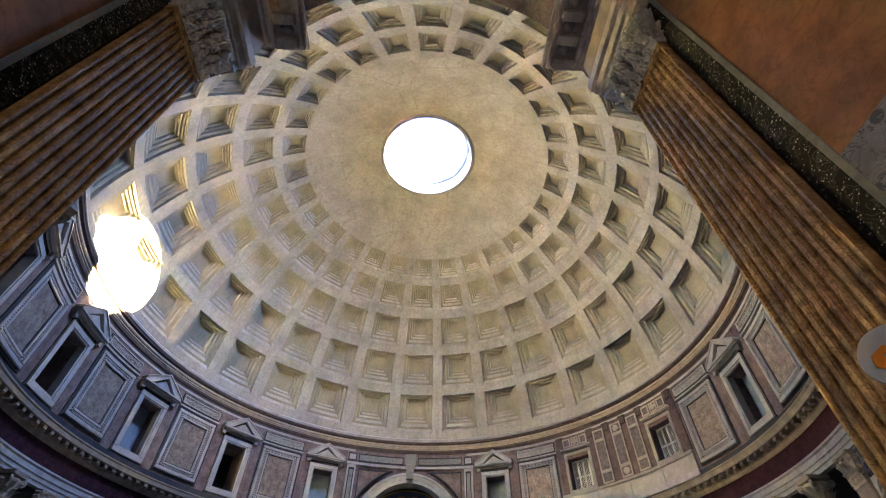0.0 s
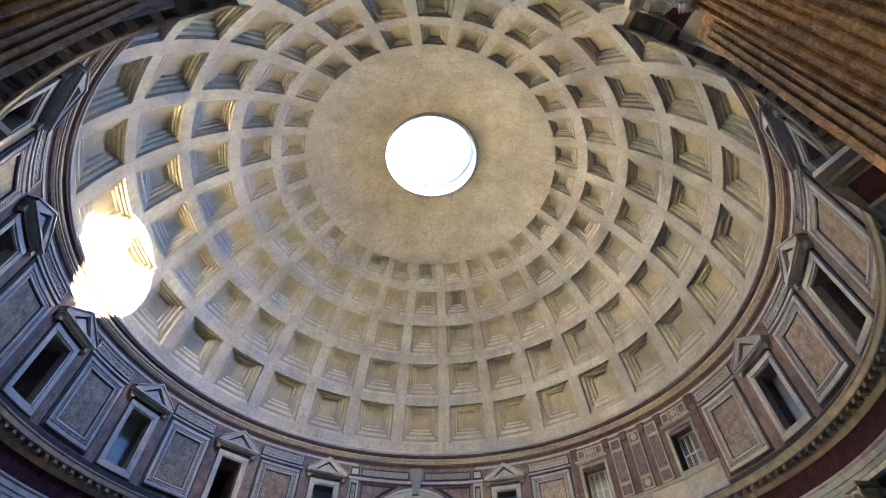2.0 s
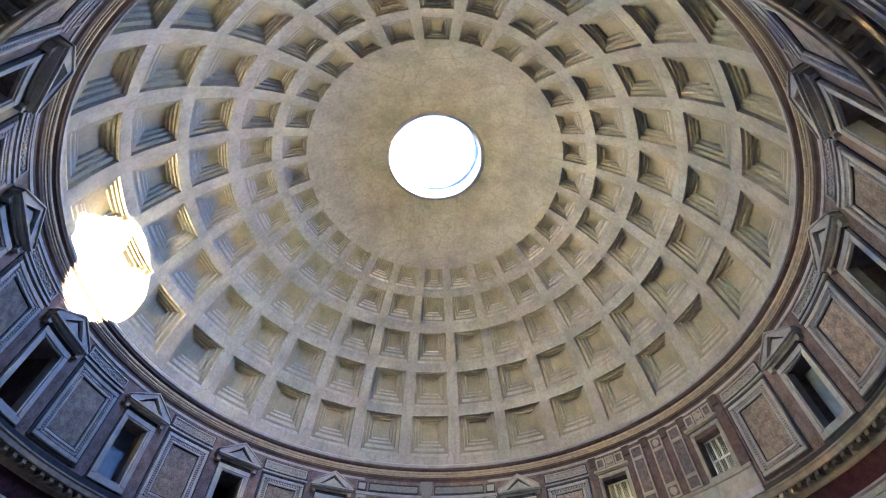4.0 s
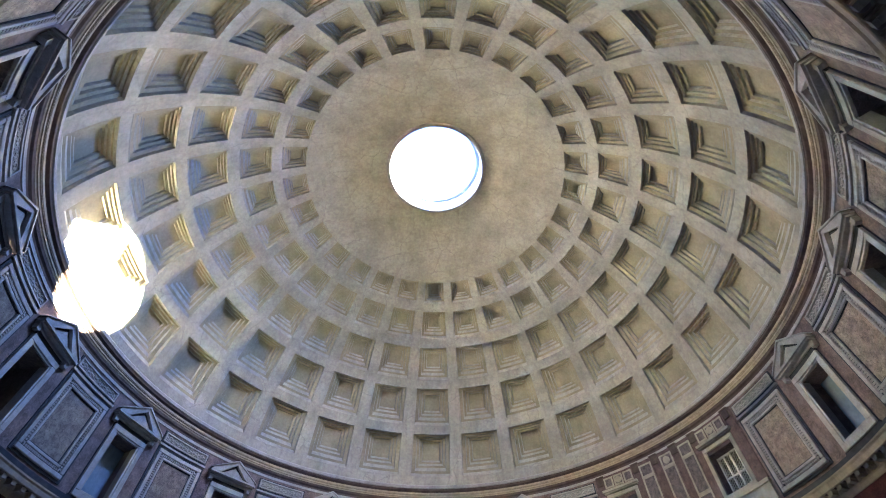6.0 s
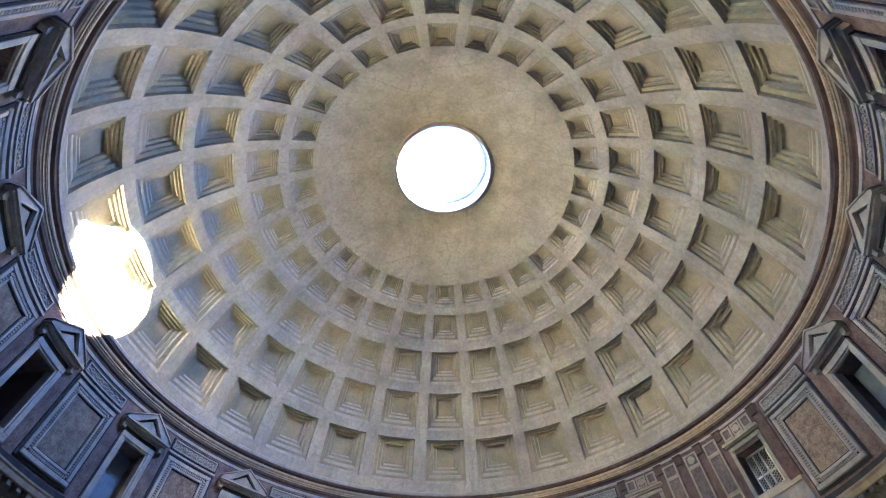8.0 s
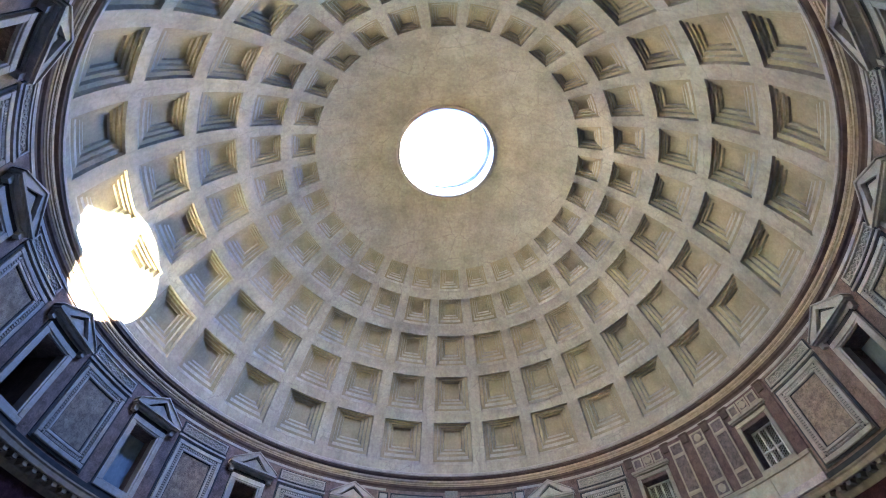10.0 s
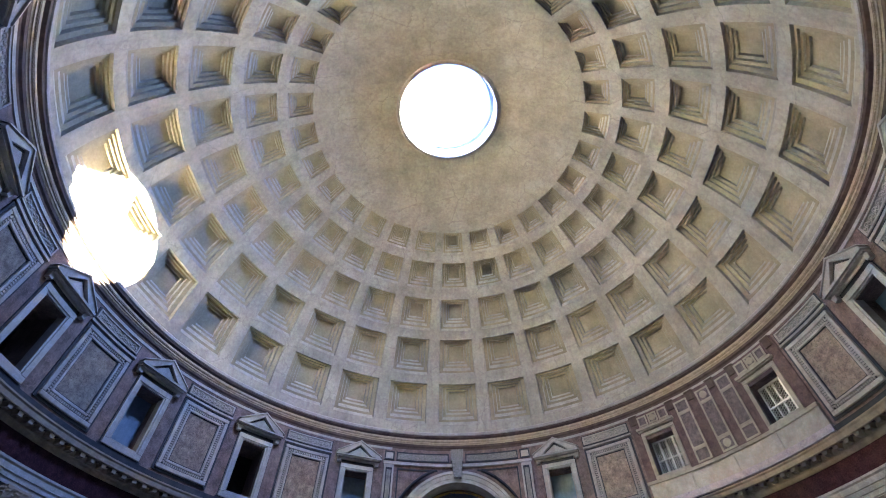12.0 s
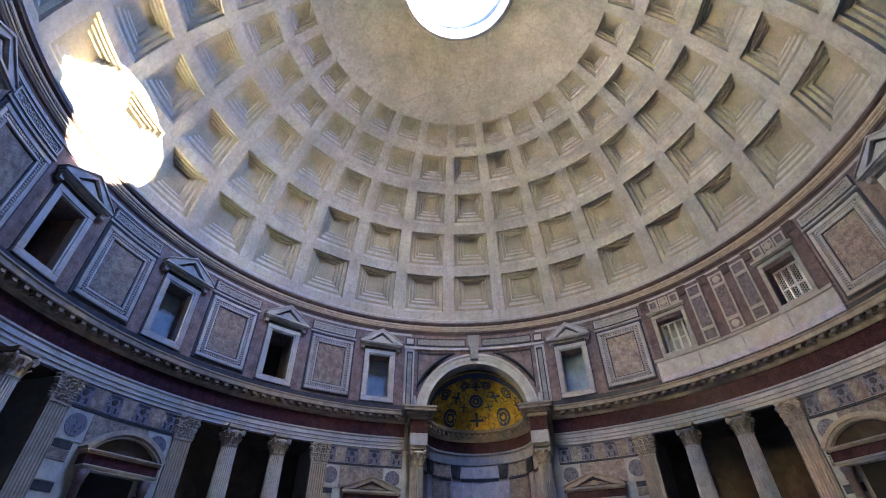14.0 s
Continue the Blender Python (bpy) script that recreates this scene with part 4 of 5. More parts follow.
def tabernacle(round_top):
    kind = "rounded" if round_top else "triangular"
    e = thing("aedicule", "small marble temple front with a %s pediment" % kind, "aedicule", R, 0, "wall shrines")
    y0, y1 = 20.75, R
    w = 2.0
    if not round_top:
        pediment(e, w + 0.1, 7.68, 8.62, y0, y1, M_TAN)
    else:
        n = 16
        rad, cz = 2.55, 8.75 - 2.55
        half = math.asin((w + 0.1) / rad)
        ped = None
        for nm, dr, dy in (("curved_cornice", 0.0, 0.0), ("curved_lip", 0.16, -0.08)):
            lo = [((rad + dr - 0.24) * math.sin(-half + 2 * half * i / n), cz + (rad + dr - 0.24) * math.cos(-half + 2 * half * i / n)) for i in range(n + 1)]
            hi = [((rad + dr) * math.sin(-half + 2 * half * i / n), cz + (rad + dr) * math.cos(-half + 2 * half * i / n)) for i in range(n + 1)]
            ped = part(nm, Geo().prism(lo + hi[::-1], y0 + dy, y1), M_TAN, ped or e)
        for dz0, dz1, dd in ((7.44, 7.50, 0.10), (7.50, 7.56, 0.04), (7.56, 7.64, -0.03)):
            part("base_cornice", Geo().box(-w - 0.1 + dd, w + 0.1 - dd, y0 - 0.06 + dd, y1, dz0, dz1), M_TAN, e)
        pts = [((rad - 0.2) * math.sin(-half + 2 * half * i / n), cz + (rad - 0.2) * math.cos(-half + 2 * half * i / n)) for i in range(n + 1)]
        part("tympanum", Geo().prism(pts, y0 + 0.35, y1), M_NICHE_SHADE, e)
    # beams over the columns round a soffit coloured dark as shade
    g = Geo().box(-w, w, y0 + 0.1, y0 + 0.72, 6.95, 7.44).box(-w, -w + 0.6, y0 + 0.72, y1, 6.95, 7.44).box(w - 0.6, w, y0 + 0.72, y1, 6.95, 7.44)
    part("entablature", g, M_PORPH, e)
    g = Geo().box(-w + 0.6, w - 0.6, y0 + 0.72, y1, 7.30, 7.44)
    part("soffit", g, M_NICHE_SHADE, e)
    for dz0, dz1, dd in ((6.72, 6.80, 0.10), (6.80, 6.88, 0.07), (6.88, 6.95, 0.03)):
        q = w - dd + 0.03
        g = Geo().box(-q, q, y0 + 0.03 + dd, y0 + 0.72, dz0, dz1).box(-q, -w + 0.6, y0 + 0.72, y1, dz0, dz1).box(w - 0.6, q, y0 + 0.72, y1, dz0, dz1)
        part("architrave", g, M_CREAM, e)
    for s in (-1, 1):
        d = Geo().lathe([(0.3, 1.6), (0.26, 1.8), (0.25, 3.5), (0.21, 6.1), (0.26, 6.15), (0.24, 6.3), (0.34, 6.7)], 20, (s * 1.7, y0 + 0.4))
        part("small_column", d, M_MAUVE, e)
    g = Geo().box(-w - 0.1, w + 0.1, y0, y1, 0.0, 1.6)
    part("plinth", g, M_PALE, e)
    # solid black block in place of a hollow niche's shade
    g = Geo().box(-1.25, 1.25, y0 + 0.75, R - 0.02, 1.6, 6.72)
    part("niche_back", g, M_DEPTH_SHADE, e, "dark empty niche")
    return e


spread(tabernacle(False), [22.3, 337.7, 112.3, 247.7], R, 0)
spread(tabernacle(True), [66.6, 293.4, 156.6, 203.4], R, 0)

# brackets and rosettes in the soffit of the main cornice
g = Geo().box(-0.16, 0.16, 21.05, 21.44, 13.16, 13.31).box(-0.13, 0.13, 21.16, 21.46, 13.02, 13.16)
g.prism([(-0.13, 13.04), (0.13, 13.04), (0.13, 13.16), (-0.13, 13.16)], 21.04, 21.18)
g.box(-0.19, 0.19, 21.04, 21.44, 13.26, 13.31)
me = mesh_of("bracket", g, M_CORN)
d = Geo().lathe([(0.03, -0.07), (0.09, -0.06), (0.13, -0.01), (0.14, 0.01)], 8)
ro = mesh_of("rosette", Geo().add(d, Matrix.Translation((0, 21.24, 13.31))), M_BROWN)
for i, (a0, a1) in enumerate(SIDES):
    par = bpy.data.objects["cornice_%d" % (i + 1)]
    a0, a1 = (a0, a1 - 3.3) if i == 0 else (a0 + 3.3, a1)
    n = int((a1 - a0 - 0.4) / 1.9)
    for k in range(n):
        for nm, m2, da in (("bracket", me, 0.75), ("rosette", ro, 1.7)):
            if nm == "rosette" and k == n - 1:
                continue
            ob = new(nm, m2)
            ob.parent = par
            ob.matrix_basis = pose(0, 0, 0, 0, 0, -(a0 + da + 1.9 * k))

# ---- apse ----
AY, AR, ASP = 21.5, 4.55, 13.45
DY, DK, DZ = 22.2, 0.85, 0.92    # the half dome starts behind the arch and is a little flattened


def Q(t, r, z):
    return (r * math.sin(radians(t)), AY + r * math.cos(radians(t)), z)


def apse_sweep(prof, t0=-90, t1=90, n=36):
    g = Geo()
    m = len(prof)
    for i in range(n + 1):
        t = t0 + (t1 - t0) * i / n
        g.v.extend(Q(t, r, z) for r, z in prof)
    for i in range(n):
        for j in range(m):
            p, q = i * m + j, i * m + (j + 1) % m
            g.f.append((p, q, q + m, p + m))
            g.s.append(False)
    g.f.append(tuple(range(m))[::-1])
    g.f.append(tuple(range(n * m, n * m + m)))
    g.s.extend((False, False))
    return g


solid("wall_apse", apse_sweep([(AR, 0), (AR + 1.0, 0), (AR + 1.0, 10.6), (AR, 10.6)]), M_CORNER, "grey and tan marble wall of the apse", "wall")
apse = new("apse_dome")
tagged(apse, "gold mosaic half dome with dark medallions and a cross", "half dome", "", "structure")
g = Geo()
n, m = 32, 14
for i in range(n):
    for j in range(m):
        def dome_pt(i, j, r=AR):
            t, b = -90 + 180 * i / n, 90 * j / m
            x, y, z = Q(t, r * math.cos(radians(b)), ASP + DZ * r * math.sin(radians(b)))
            return (x, DY + (y - AY) * DK, z)
        g.quad(dome_pt(i, j), dome_pt(i + 1, j), dome_pt(i + 1, j + 1), dome_pt(i, j + 1), smooth=True)
ob = new("mosaic", mesh_of("mosaic", g, M_GOLD, merge=True))
ob.parent = apse
# dark bands: along the foot of the mosaic and beside the arch
g = Geo()
for i in range(n):
    lo, hi = [], []
    for ii in (i, i + 1):
        t = radians(-90 + 180 * ii / n)
        for b, dest in ((0.8, lo), (2.6, hi)):
            r = (AR - 0.03) * math.cos(radians(b))
            dest.append((r * math.sin(t), DY + r * math.cos(t) * DK, ASP + DZ * (AR - 0.03) * math.sin(radians(b))))
    g.quad(lo[0], lo[1], hi[1], hi[0])
for i in range(n):
    pts = []
    for ii, rr in ((i, 0.995), (i + 1, 0.995), (i + 1, 0.955), (i, 0.955)):
        b = math.pi * ii / n
        dep = math.sqrt(max(0.0, 1 - rr * rr)) * AR * DK - 0.03
        pts.append((rr * AR * math.cos(b), DY + dep, ASP + DZ * rr * AR * math.sin(b)))
    g.quad(*pts)
ob = new("border", mesh_of("border", g, M_BLUETILE))
ob.parent = apse


def on_apse(t, b, r=AR - 0.02):
    """A pose on the half dome, z towards the middle."""
    c = Vector(Q(t, r * math.cos(radians(b)), ASP + DZ * r * math.sin(radians(b))))
    c.y = DY + (c.y - AY) * DK
    inw = (Vector((0, DY, ASP)) - c).normalized()
    up = Vector((0, 0, 1))
    x = up.cross(inw).normalized()
    y = inw.cross(x)
    return Matrix.Translation(c) @ Matrix((x, y, inw)).transposed().to_4x4()


def medallion(t, b, rad):
    g = Geo()
    for r0, r1, h in ((rad * 0.70, rad, 0.13), (rad * 0.28, rad * 0.55, 0.1)):
        d = Geo()
        k = 24
        for i in range(k):
            p, q = 2 * math.pi * i / k, 2 * math.pi * (i + 1) / k
            d.quad((r0 * math.cos(p), r0 * math.sin(p), h), (r1 * math.cos(p), r1 * math.sin(p), h), (r1 * math.cos(q), r1 * math.sin(q), h), (r0 * math.cos(q), r0 * math.sin(q), h))
        g.add(d, on_apse(t, b))
    ob = new("medallion", mesh_of("medallion", g, M_BLUETILE))
    ob.parent = apse
    g = Geo()
    d = Geo()
    for k in range(8):
        a = math.pi * k / 4
        d.prism([(rad * 0.62 * math.cos(a - 0.12), rad * 0.62 * math.sin(a - 0.12)), (rad * 0.78 * math.cos(a), rad * 0.78 * math.sin(a)), (rad * 0.62 * math.cos(a + 0.12), rad * 0.62 * math.sin(a + 0.12))], -0.02, 0.02)
    g.add(d, on_apse(t, b) @ pose(0, 0, 0.1, -90, 0, 0))
    ob = new("star", mesh_of("star", g, M_BLUETILE))
    ob.parent = apse


for t, b, rad in ((-34, 15, 0.80), (34, 15, 0.80), (-80, 14, 0.56), (80, 14, 0.56), (0, 38, 0.62), (-56, 42, 0.56), (56, 42, 0.56), (-26, 60, 0.46), (26, 60, 0.46), (0, 76, 0.40)):
    medallion(t, b, rad)
for t, b, k in ((0, 13, 1.0), (-30, 40, 0.85), (30, 40, 0.85), (-60, 24, 0.75), (60, 24, 0.75), (-17, 29, 0.5), (17, 29, 0.5), (0, 57, 0.75), (-80, 34, 0.7), (80, 34, 0.7)):
    d = Geo().box(-0.11 * k, 0.11 * k, -0.62 * k, 0.62 * k, 0, 0.03).box(-0.5 * k, 0.5 * k, -0.05 * k, 0.17 * k, 0, 0.03)
    for x, y in ((0, 0.62), (0, -0.62), (0.5, 0.05), (-0.5, 0.05)):
        d.box((x - 0.17) * k, (x + 0.17) * k, (y - 0.09) * k, (y + 0.09) * k, 0, 0.03)
    ob = new("cross", mesh_of("cross", Geo().add(d, on_apse(t, b)), M_BLUETILE))
    ob.parent = apse
# small scrolls scattered between the medallions
rng = random.Random(11)
g = Geo()
for k in range(110):
    t, bb = rng.uniform(-86, 86), rng.uniform(4, 82)
    d = Geo()
    r0, turn = rng.uniform(0.12, 0.24), rng.uniform(0, 6.28)
    for i in range(9):
        p, q = turn + 0.5 * i, turn + 0.5 * (i + 1)
        d.quad((r0 * math.cos(p), r0 * math.sin(p), 0.05), ((r0 + 0.06) * math.cos(p), (r0 + 0.06) * math.sin(p), 0.05), ((r0 + 0.06) * math.cos(q), (r0 + 0.06) * math.sin(q), 0.05), (r0 * math.cos(q), r0 * math.sin(q), 0.05))
    g.add(d, on_apse(t, bb))
ob = new("scrolls", mesh_of("scrolls", g, M_BLUETILE))
ob.parent = apse
ob["kind"] = "stuff"
solid("apse_architrave", apse_sweep([(AR - 0.12, 10.62), (AR + 0.6, 10.62), (AR + 0.6, 11.55), (AR - 0.3, 11.55), (AR - 0.3, 11.42), (AR - 0.2, 11.3)]), M_WHITE, "white marble architrave curving round the apse", "architrave")
solid("apse_frieze", apse_sweep([(AR - 0.1, 11.55), (AR + 0.6, 11.55), (AR + 0.6, 12.5), (AR - 0.1, 12.5)]), M_PORPH, "dark red frieze of the apse", "frieze")
solid("apse_cornice", apse_sweep([(AR - 0.12, 12.5), (AR + 0.6, 12.5), (AR + 0.6, 13.42), (AR - 0.75, 13.42), (AR - 0.72, 13.2), (AR - 0.62, 13.12), (AR - 0.35, 13.08), (AR - 0.3, 12.8)]), M_CORN, "tan bracketed cornice of the apse", "cornice")
g = Geo().box(-0.1, 0.1, AR - 0.6, AR - 0.25, 12.86, 13.1)
me = mesh_of("bracket", g, M_TAN)
for k in range(24):
    ob = new("bracket", me)
    ob.parent = bpy.data.objects["apse_cornice"]
    ob.matrix_basis = pose(0, AY, 0, 0, 0, -(-86 + 7.5 * k))
# pilasters and dark framed slabs on the apse wall
for t in (-66, -27, 27, 66):
    e = new("apse_pilaster")
    tagged(e, "grey marble pilaster on the curved apse wall", "pilaster", "apse pilasters")
    e.matrix_basis = pose(0, AY, 0, 0, 0, -t) @ Matrix.Translation((0, AR, 0))
    part("shaft", Geo().box(-0.36, 0.36, -0.1, 0.05, 0.0, 9.5), M_CORNER, e, org=(0, 0, 0))
    g = Geo().prism([(-0.36, 9.5), (0.36, 9.5), (0.46, 10.6), (-0.46, 10.6)], -0.16, 0.05)
    for i in range(3):
        for zz in (9.6, 9.95):
            g.prism([(-0.3 + 0.22 * i, zz), (-0.14 + 0.22 * i, zz), (-0.1 + 0.22 * i, zz + 0.42), (-0.34 + 0.22 * i, zz + 0.42)], -0.3, -0.1)
    part("capital", g, M_SLATE, e, "dark grey carved capital", org=(0, 0, 0))
for t0, t1 in ((-60, -33), (-20.5, 20.5), (33, 60), (-88, -72), (72, 88)):
    g = apse_sweep([(AR - 0.04, 4.6), (AR + 0.05, 4.6), (AR + 0.05, 9.3), (AR - 0.04, 9.3)], t0, t1, 8)
    ob = new("slab", mesh_of("slab", g, M_FIELD if t0 in (-60, 33) else M_CORNER))
    ob.parent = bpy.data.objects["wall_apse"]
    g = apse_sweep([(AR - 0.07, 9.36), (AR + 0.05, 9.36), (AR + 0.05, 9.58), (AR - 0.07, 9.58)], t0, t1, 8)
    ob = new("slab", mesh_of("slab", g, M_SLATE))
    ob.parent = bpy.data.objects["wall_apse"]
    g = apse_sweep([(AR - 0.04, 9.62), (AR + 0.05, 9.62), (AR + 0.05, 10.58), (AR - 0.04, 10.58)], t0, t1, 8)
    ob = new("slab", mesh_of("slab", g, M_FIELD if t0 in (-60, 33) else M_CORNER))
    ob.parent = bpy.data.objects["wall_apse"]

# archivolt, keystone, framed spandrels and little pilasters over the apse
arch = new("apse_arch")
tagged(arch, "white marble arch moulding with a carved keystone", "arch", "", "structure")


def ring_arch(r0, r1, y0, y1, n=40):
    g = Geo()
    prev = None
    for i in range(n + 1):
        t = math.pi * i / n
        q = [(r0 * math.cos(t), 13.66 + r0 * math.sin(t)), (r1 * math.cos(t), 13.66 + r1 * math.sin(t))]
        if prev:
            g.prism([prev[0], prev[1], q[1], q[0]], y0, y1)
        prev = q
    return g


for r0, r1, y0 in ((4.25, 4.55, 21.13), (4.55, 4.93, 21.09), (4.93, 5.15, 21.02)):
    ob = new("arch_band", mesh_of("arch_band", ring_arch(r0, r1, y0, 22.55), M_PALE))
    ob.parent = arch
g = Geo().prism([(-0.3, 18.2), (0.3, 18.2), (0.45, 19.6), (-0.45, 19.6)], 20.8, 21.7).prism([(-0.5, 19.6), (0.5, 19.6), (0.55, 20.62), (-0.55, 20.62)], 21.0, 21.7)
ob = new("keystone", mesh_of("keystone", g, M_CARVED))
ob.parent = arch
for s in (-1, 1):
    g = Geo().arc(min(s * 16.6, s * 14.4), max(s * 16.6, s * 14.4), 21.42, R - 0.003, 13.7, 19.3)
    ob = new("spandrel_pilaster", mesh_of("spandrel_pilaster", g, M_WHITE))
    ob.parent = arch
    g = Geo().arc(min(s * 16.2, s * 14.8), max(s * 16.2, s * 14.8), 21.37, R - 0.003, 13.95, 19.0)
    ob = new("dark_inlay", mesh_of("dark_inlay", g, M_SLATE))
    ob.parent = arch
    g = Geo().arc(min(s * 15.95, s * 15.05), max(s * 15.95, s * 15.05), 21.35, R - 0.003, 14.15, 18.8)
    ob = new("inlay", mesh_of("inlay", g, M_GREY))
    ob.parent = arch
    g = Geo().rim(min(s * 16.6, s * 14.4), max(s * 16.6, s * 14.4), 19.72, 20.46, 0.09, 21.5, R - 0.003)
    ob = new("dark_rim", mesh_of("dark_rim", g, M_SLATE))
    ob.parent = arch
    g = Geo().arc(min(s * 16.3, s * 14.7), max(s * 16.3, s * 14.7), 21.53, R - 0.003, 19.82, 20.36)
    ob = new("panel", mesh_of("panel", g, M_WHITE))
    ob.parent = arch
    a, b = sorted((s * 1.9, s * 13.9))
    g = Geo().rim(a, b, 19.72, 20.46, 0.09, 21.5, R - 0.003)
    ob = new("dark_rim", mesh_of("dark_rim", g, M_SLATE))
    ob.parent = arch
    g = Geo().arc(a + 0.3, b - 0.3, 21.53, R - 0.003, 19.82, 20.36)
    ob = new("relief_panel", mesh_of("relief_panel", g, M_CARVED))
    ob.parent = arch
    g = Geo().arc(min(0, s * 16.8), max(0, s * 16.8), 21.48, R - 0.003, 19.36, 19.6)
    ob = new("ledge", mesh_of("ledge", g, M_WHITE))
    ob.parent = arch
    # spandrel frame: dark outline along the top, the side and the arch
    g = Geo()
    g.arc(min(s * 4.5, s * 13.6), max(s * 4.5, s * 13.6), 21.56, R - 0.003, 18.98, 19.1)
    g.arc(min(s * 13.3, s * 13.6), max(s * 13.3, s * 13.6), 21.56, R - 0.003, 15.6, 19.0)
    prev = None
    for i in range(13):
        t = radians(26 + (69 - 26) * i / 12)
        q = [(s * rr * math.cos(t), 13.66 + rr * math.sin(t)) for rr in (5.5, 5.62)]
        if prev:
            g.prism([prev[0], prev[1], q[1], q[0]], 20.9, 21.3)
        prev = q
    ob = new("spandrel_frame", mesh_of("spandrel_frame", g, M_SLATE))
    ob.parent = arch
    # small carved figure-like finial block at the foot of the arch
    d = Geo().lathe([(0.16, 0.0), (0.2, 0.1), (0.13, 0.22), (0.2, 0.5), (0.22, 0.8), (0.12, 1.05), (0.14, 1.2), (0.02, 1.38)], 12, (s * 5.2, 20.75))
    me = mesh_of("finial", d, M_WHITE)
    f = new("finial", me)
    f.location = (0, 0, 13.69)
    tagged(f, "small white marble finial at the foot of the arch", "finial", "arch finials")
# entablature blocks breaking forward over the apse columns
for s in (-1, 1):
    e = new("entablature_block")
    e.matrix_basis = place(s * 13.3, 20.75, 10.78)
    tagged(e, "white, red and tan entablature block over a column", "entablature", "entablature blocks")
    w = 0.78
    part("architrave", Geo().box(-w + 0.1, w - 0.1, -0.68, 1.6, 0.0, 0.9), M_WHITE, e, org=(0, 0, 0), bevel=0.03)
    part("frieze", Geo().box(-w + 0.14, w - 0.14, -0.64, 1.6, 0.9, 1.94), M_PORPH, e, org=(0, 0, 0))
    g = Geo().box(-w, w, -0.78, 1.6, 1.94, 2.2).box(-w - 0.22, w + 0.22, -1.0, 1.6, 2.2, 2.46).box(-w - 0.5, w + 0.5, -1.28, 1.6, 2.46, 2.7).box(-w - 0.58, w + 0.58, -1.36, 1.6, 2.7, 2.88)
    part("cornice", g, M_CORN, e, org=(0, 0, 0), bevel=0.03)

# ---- entrance passage ----
W = 4.12
g = Geo()
for s in (-1, 1):
    x0, x1 = sorted((s * (W + 0.16), s * (W + 5.5)))
    g.box(x0, x1, -34.0, -21.83, 0, 13.6)
solid("wall_passage", g, M_GREY, "grey marble core walls of the entrance passage", "wall")
g = Geo()
n = 24
prev = None
for i in range(n + 1):
    t = math.pi * i / n
    q = [(4.1 * math.cos(t), 13.62 + 4.1 * math.sin(t)), (4.6 * math.cos(t), 13.62 + 4.6 * math.sin(t))]
    if prev:
        g.prism([prev[0], prev[1], q[1], q[0]], -34.0, -23.95)
    prev = q
solid("ceiling_passage", g, M_TAN, "barrel vault over the entrance passage", "vault")
g = Geo().box(-9.6, -2.9, -34.5, -34.0, 0, 18.5).box(2.9, 9.6, -34.5, -34.0, 0, 18.5).box(-2.9, 2.9, -34.5, -34.0, 7.4, 18.5)
solid("wall_door", g, M_PALE, "marble wall with the tall doorway", "wall")
# unseen box and roof slab, added to shut sky light out of the passage
g = Geo().box(-10.0, -9.6, -46.0, -34.5, 0, 18.9).box(9.6, 10.0, -46.0, -34.5, 0, 18.9).box(-9.6, 9.6, -46.0, -45.6, 0, 18.9).box(-9.6, 9.6, -45.6, -34.5, 18.5, 18.9)
solid("wall_porch", g, M_TAN, "dim masonry of the porch outside the doorway", "wall")
g = Geo().box(-9.6, 9.6, -45.6, -34.0, -0.3, -0.004)
solid("floor_porch", g, M_FLOOR, "worn stone floor of the porch", "floor")
g = Geo().box(-9.7, 9.7, -34.5, -24.9, 18.5, 18.9)
solid("roof_passage", g, M_TAN, "masonry roof over the entrance passage", "roof")
door = tagged(new("door_1"), "tall bronze double door standing open", "door", "", "structure")
for s in (-1, 1):
    x0, x1 = sorted((s * 2.88, s * 2.76))
    part("leaf", Geo().box(x0, x1, -33.98, -31.2, 0.0, 7.3), M_BRONZE, door, org=(0, 0, 0))

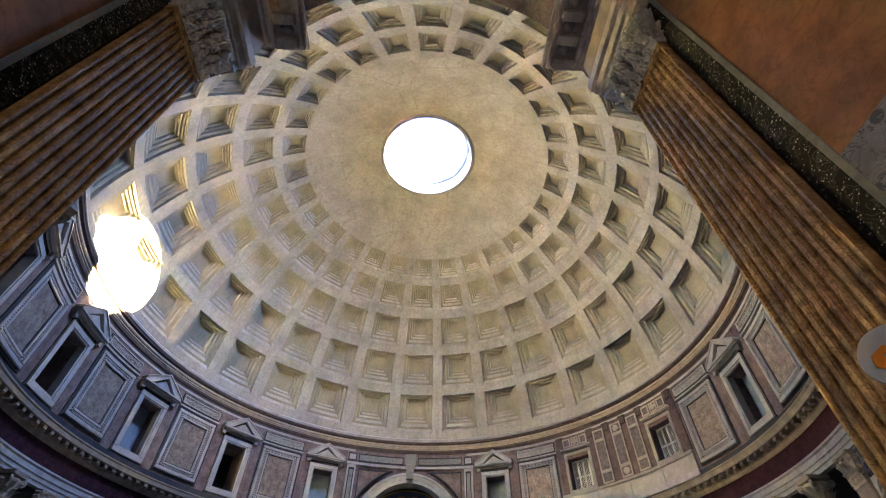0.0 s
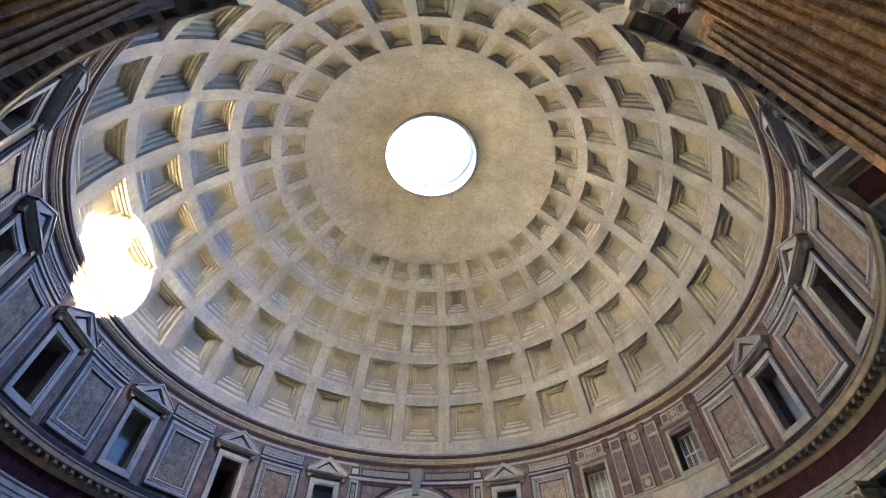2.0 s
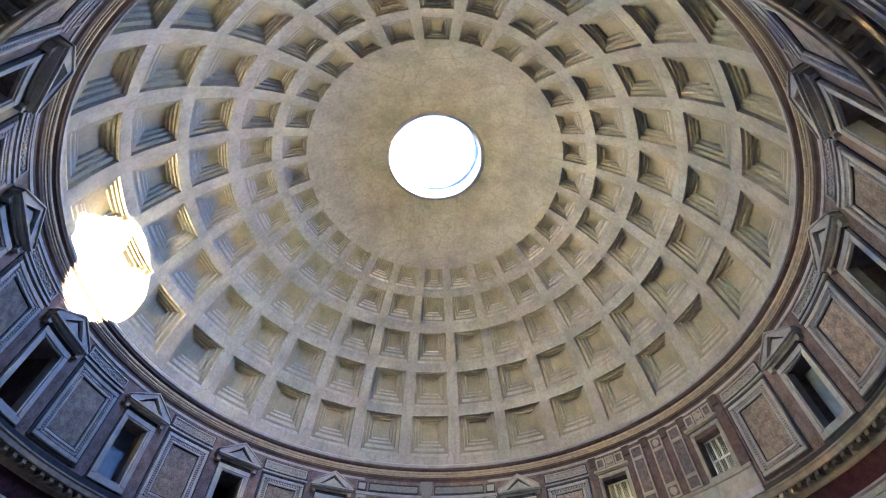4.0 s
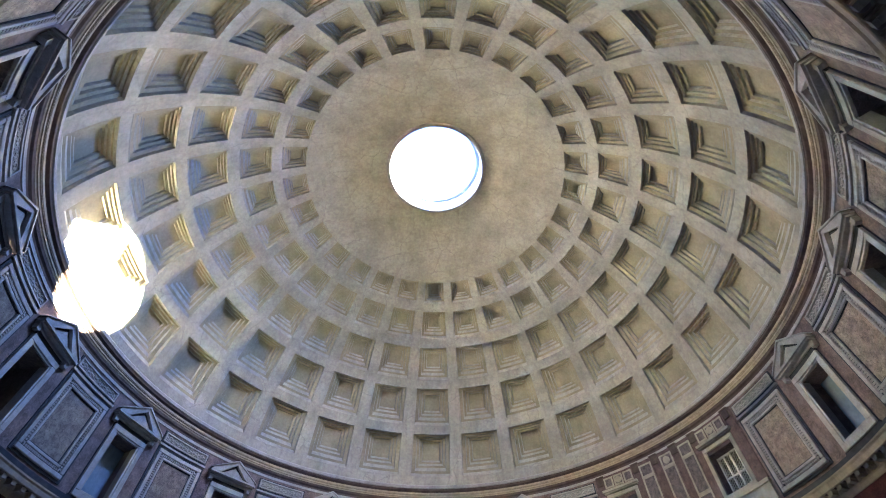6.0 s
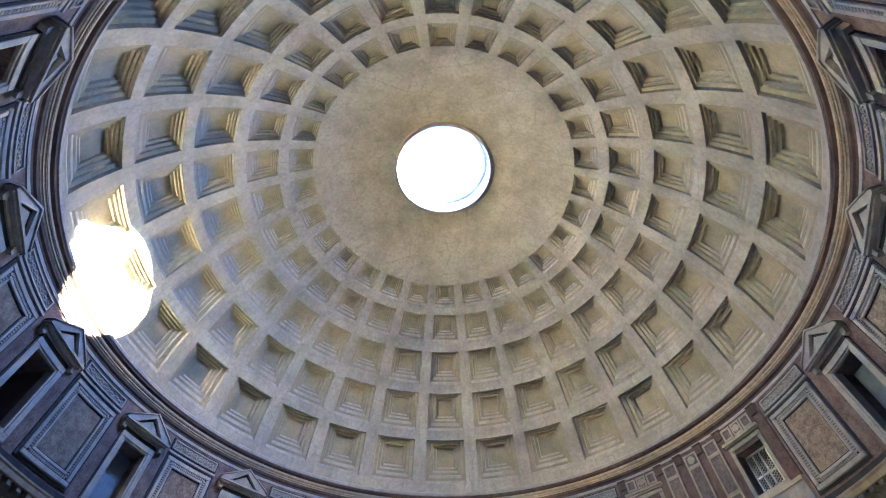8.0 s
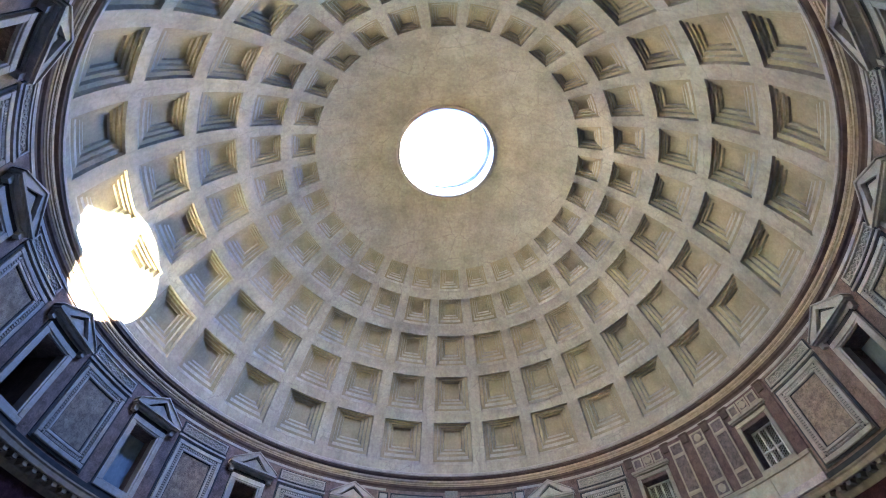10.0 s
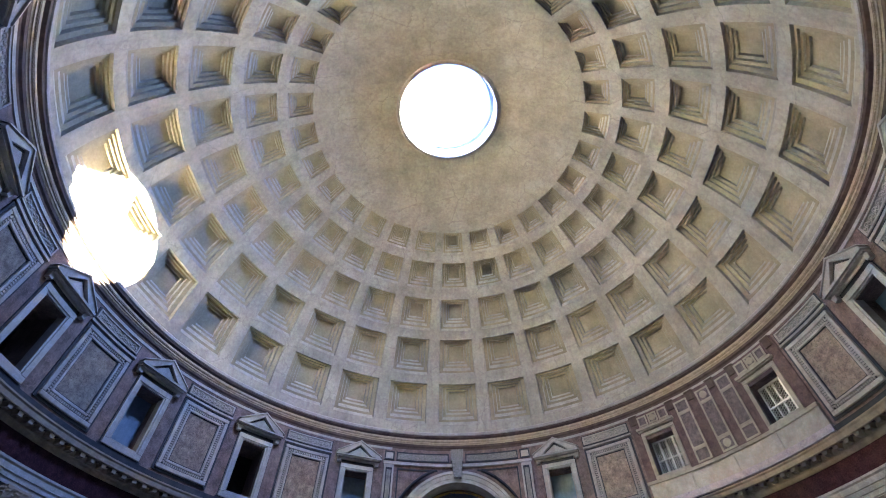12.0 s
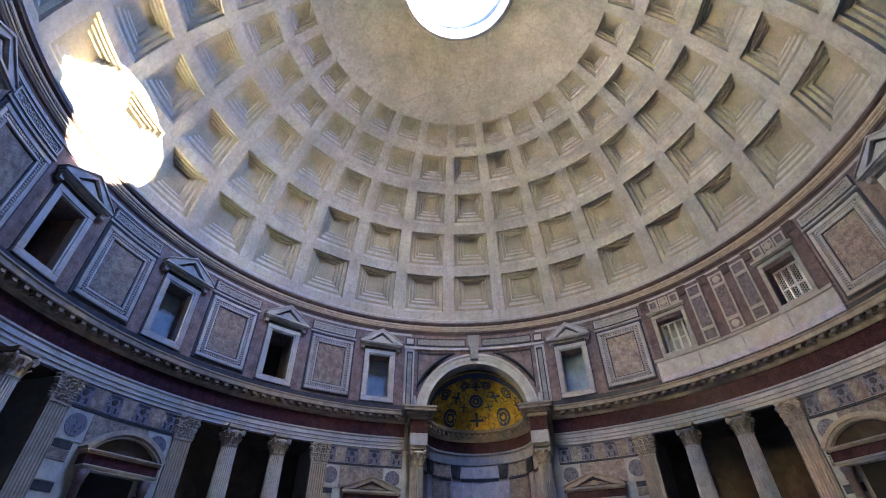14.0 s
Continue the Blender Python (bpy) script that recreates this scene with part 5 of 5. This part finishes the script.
for s in (-1, 1):
    tagged(pilaster("entrance_pilaster", "brown fluted giallo marble pilaster beside the entrance", M_GIALLO, 1.2, 0.2, M_CAPITAL, 9, (110, 60)), group="entrance pilasters").matrix_basis = pose(s * (W + 0.16), -22.43, 0, 0, 0, 90 if s < 0 else -90)
    e = new("return_pilaster")
    tagged(e, "brown fluted giallo marble pilaster on the return of the pier", "pilaster", "return pilasters")
    e.matrix_basis = pose(s * 5.05, -21.44, 0)
    shaft = part("shaft", Geo().box(-0.05, 0.05, -0.38, 0.38, 0.0, 10.7), M_GIALLO, e, org=(0, 0, 0))
    for i in range(6):
        x0, x1 = sorted((-s * 0.04, -s * 0.09))
        part("fillet", Geo().box(x0, x1, -0.38 + 0.127 * i, -0.31 + 0.127 * i, 0.5, 10.2), M_GIALLO, shaft, org=(0, 0, 0))
    e = new("passage_facing")
    tagged(e, "red marble panel in a speckled dark green border", "wall facing", "passage facings")
    e.matrix_basis = pose(s * (W + 0.157), -23.03, 0)
    k = -s
    def fx(d):
        return tuple(sorted((0.0, k * d)))
    part("border", Geo().box(*fx(0.06), -0.34, -0.03, 0.0, 13.5), M_SERP, e, "speckled dark serpentine strip", org=(0, 0, 0))
    g = Geo().box(*fx(0.075), -0.42, -0.34, 0.0, 13.5)
    part("fillet", g, M_GREY, e, org=(0, 0, 0))
    part("panel", Geo().box(*fx(0.05), -4.6, -0.42, 5.1, 10.6), M_RED, e, "deep red-brown marble panel", org=(0, 0, 0))
    part("cross_border", Geo().box(*fx(0.07), -4.6, -0.42, 4.5, 5.1), M_PAVON, e, "dark grey marble cross strip", org=(0, 0, 0))
    part("lower_panel", Geo().box(*fx(0.05), -4.6, -0.42, 1.2, 4.5), M_GIALLO, e, org=(0, 0, 0))
    part("upper_border", Geo().box(*fx(0.06), -4.6, -0.42, 10.6, 13.5), M_SERP, e, org=(0, 0, 0))
    part("skirting", Geo().box(*fx(0.09), -4.6, -0.42, 0.0, 1.2), M_PALE, e, org=(0, 0, 0))
    # the entablature turns into the passage and stops
    e = new("passage_entablature")
    tagged(e, "grey carved entablature turning into the entrance passage", "entablature", "passage entablatures")
    e.matrix_basis = pose(s * (W + 0.16), -21.17, 10.74)
    y0, y1 = -2.6, 0.0
    part("architrave", Geo().box(*fx(0.3), y0, y1 - 0.25, 0.0, 0.3).box(*fx(0.36), y0, y1 - 0.2, 0.3, 0.62).box(*fx(0.44), y0, y1 - 0.12, 0.62, 0.92), M_ENTAB, e, org=(0, 0, 0))
    part("frieze", Geo().box(*fx(0.34), y0, y1 - 0.20, 0.92, 1.96), M_TAN, e, org=(0, 0, 0))
    part("bed_moulding", Geo().box(*fx(0.42), y0, y1 - 0.15, 1.96, 2.12).box(*fx(0.52), y0, y1 - 0.05, 2.12, 2.3), M_ENTAB, e, org=(0, 0, 0), bevel=0.02)
    part("corona", Geo().box(*sorted((-k * 1.3, k * 1.12)), y0, y1 + 0.14, 2.52, 2.78).box(*sorted((-k * 1.3, k * 1.18)), y0, y1 + 0.22, 2.78, 2.92), M_ENTAB, e, org=(0, 0, 0), bevel=0.02)
    for i in range(5):
        y = y1 + 0.02 - 0.56 * i
        br = part("bracket", Geo().box(*sorted((k * 0.5, k * 1.04)), y - 0.24, y, 2.3, 2.52), M_ENTAB, e, org=(0, 0, 0), bevel=0.02)
        d = Geo().lathe([(0.04, -0.06), (0.13, -0.04), (0.16, 0.0)], 8)
        part("rosette", Geo().add(d, Matrix.Translation((k * 0.78, y - 0.4, 2.52))), M_ENTAB, e, org=(0, 0, 0))

# round sign on a thin post by the pilaster
sign = tagged(new("round_sign"), "white round sign with an orange emblem on a post", "sign")
sign.matrix_basis = pose(2.40, -23.93, 0, 0, 0, 126)
part("post", Geo().lathe([(0.022, 0.02), (0.018, 2.28)], 12), M_STEEL, sign, org=(0, 0, 0))
part("foot", Geo().lathe([(0.2, 0.0), (0.2, 0.02), (0.05, 0.05)], 20), M_STEEL, sign, org=(0, 0, 0))
d = Geo().lathe([(0.146, -0.01), (0.15, 0.0), (0.146, 0.01)], 36)
disc = part("disc", Geo().add(d, Matrix.Translation((0, 0.035, 2.40)) @ pose(0, 0, 0, 90, 0, 0)), M_WHITEPAINT, sign, org=(0, 0, 0))
part("emblem", Geo().prism([(-0.03, 2.33), (0.06, 2.34), (0.10, 2.38), (0.09, 2.43), (0.03, 2.46), (0.0, 2.43), (0.05, 2.42), (0.05, 2.38), (-0.03, 2.37)], 0.046, 0.052), M_ORANGE, disc, "orange printed emblem", org=(0, 0, 0))
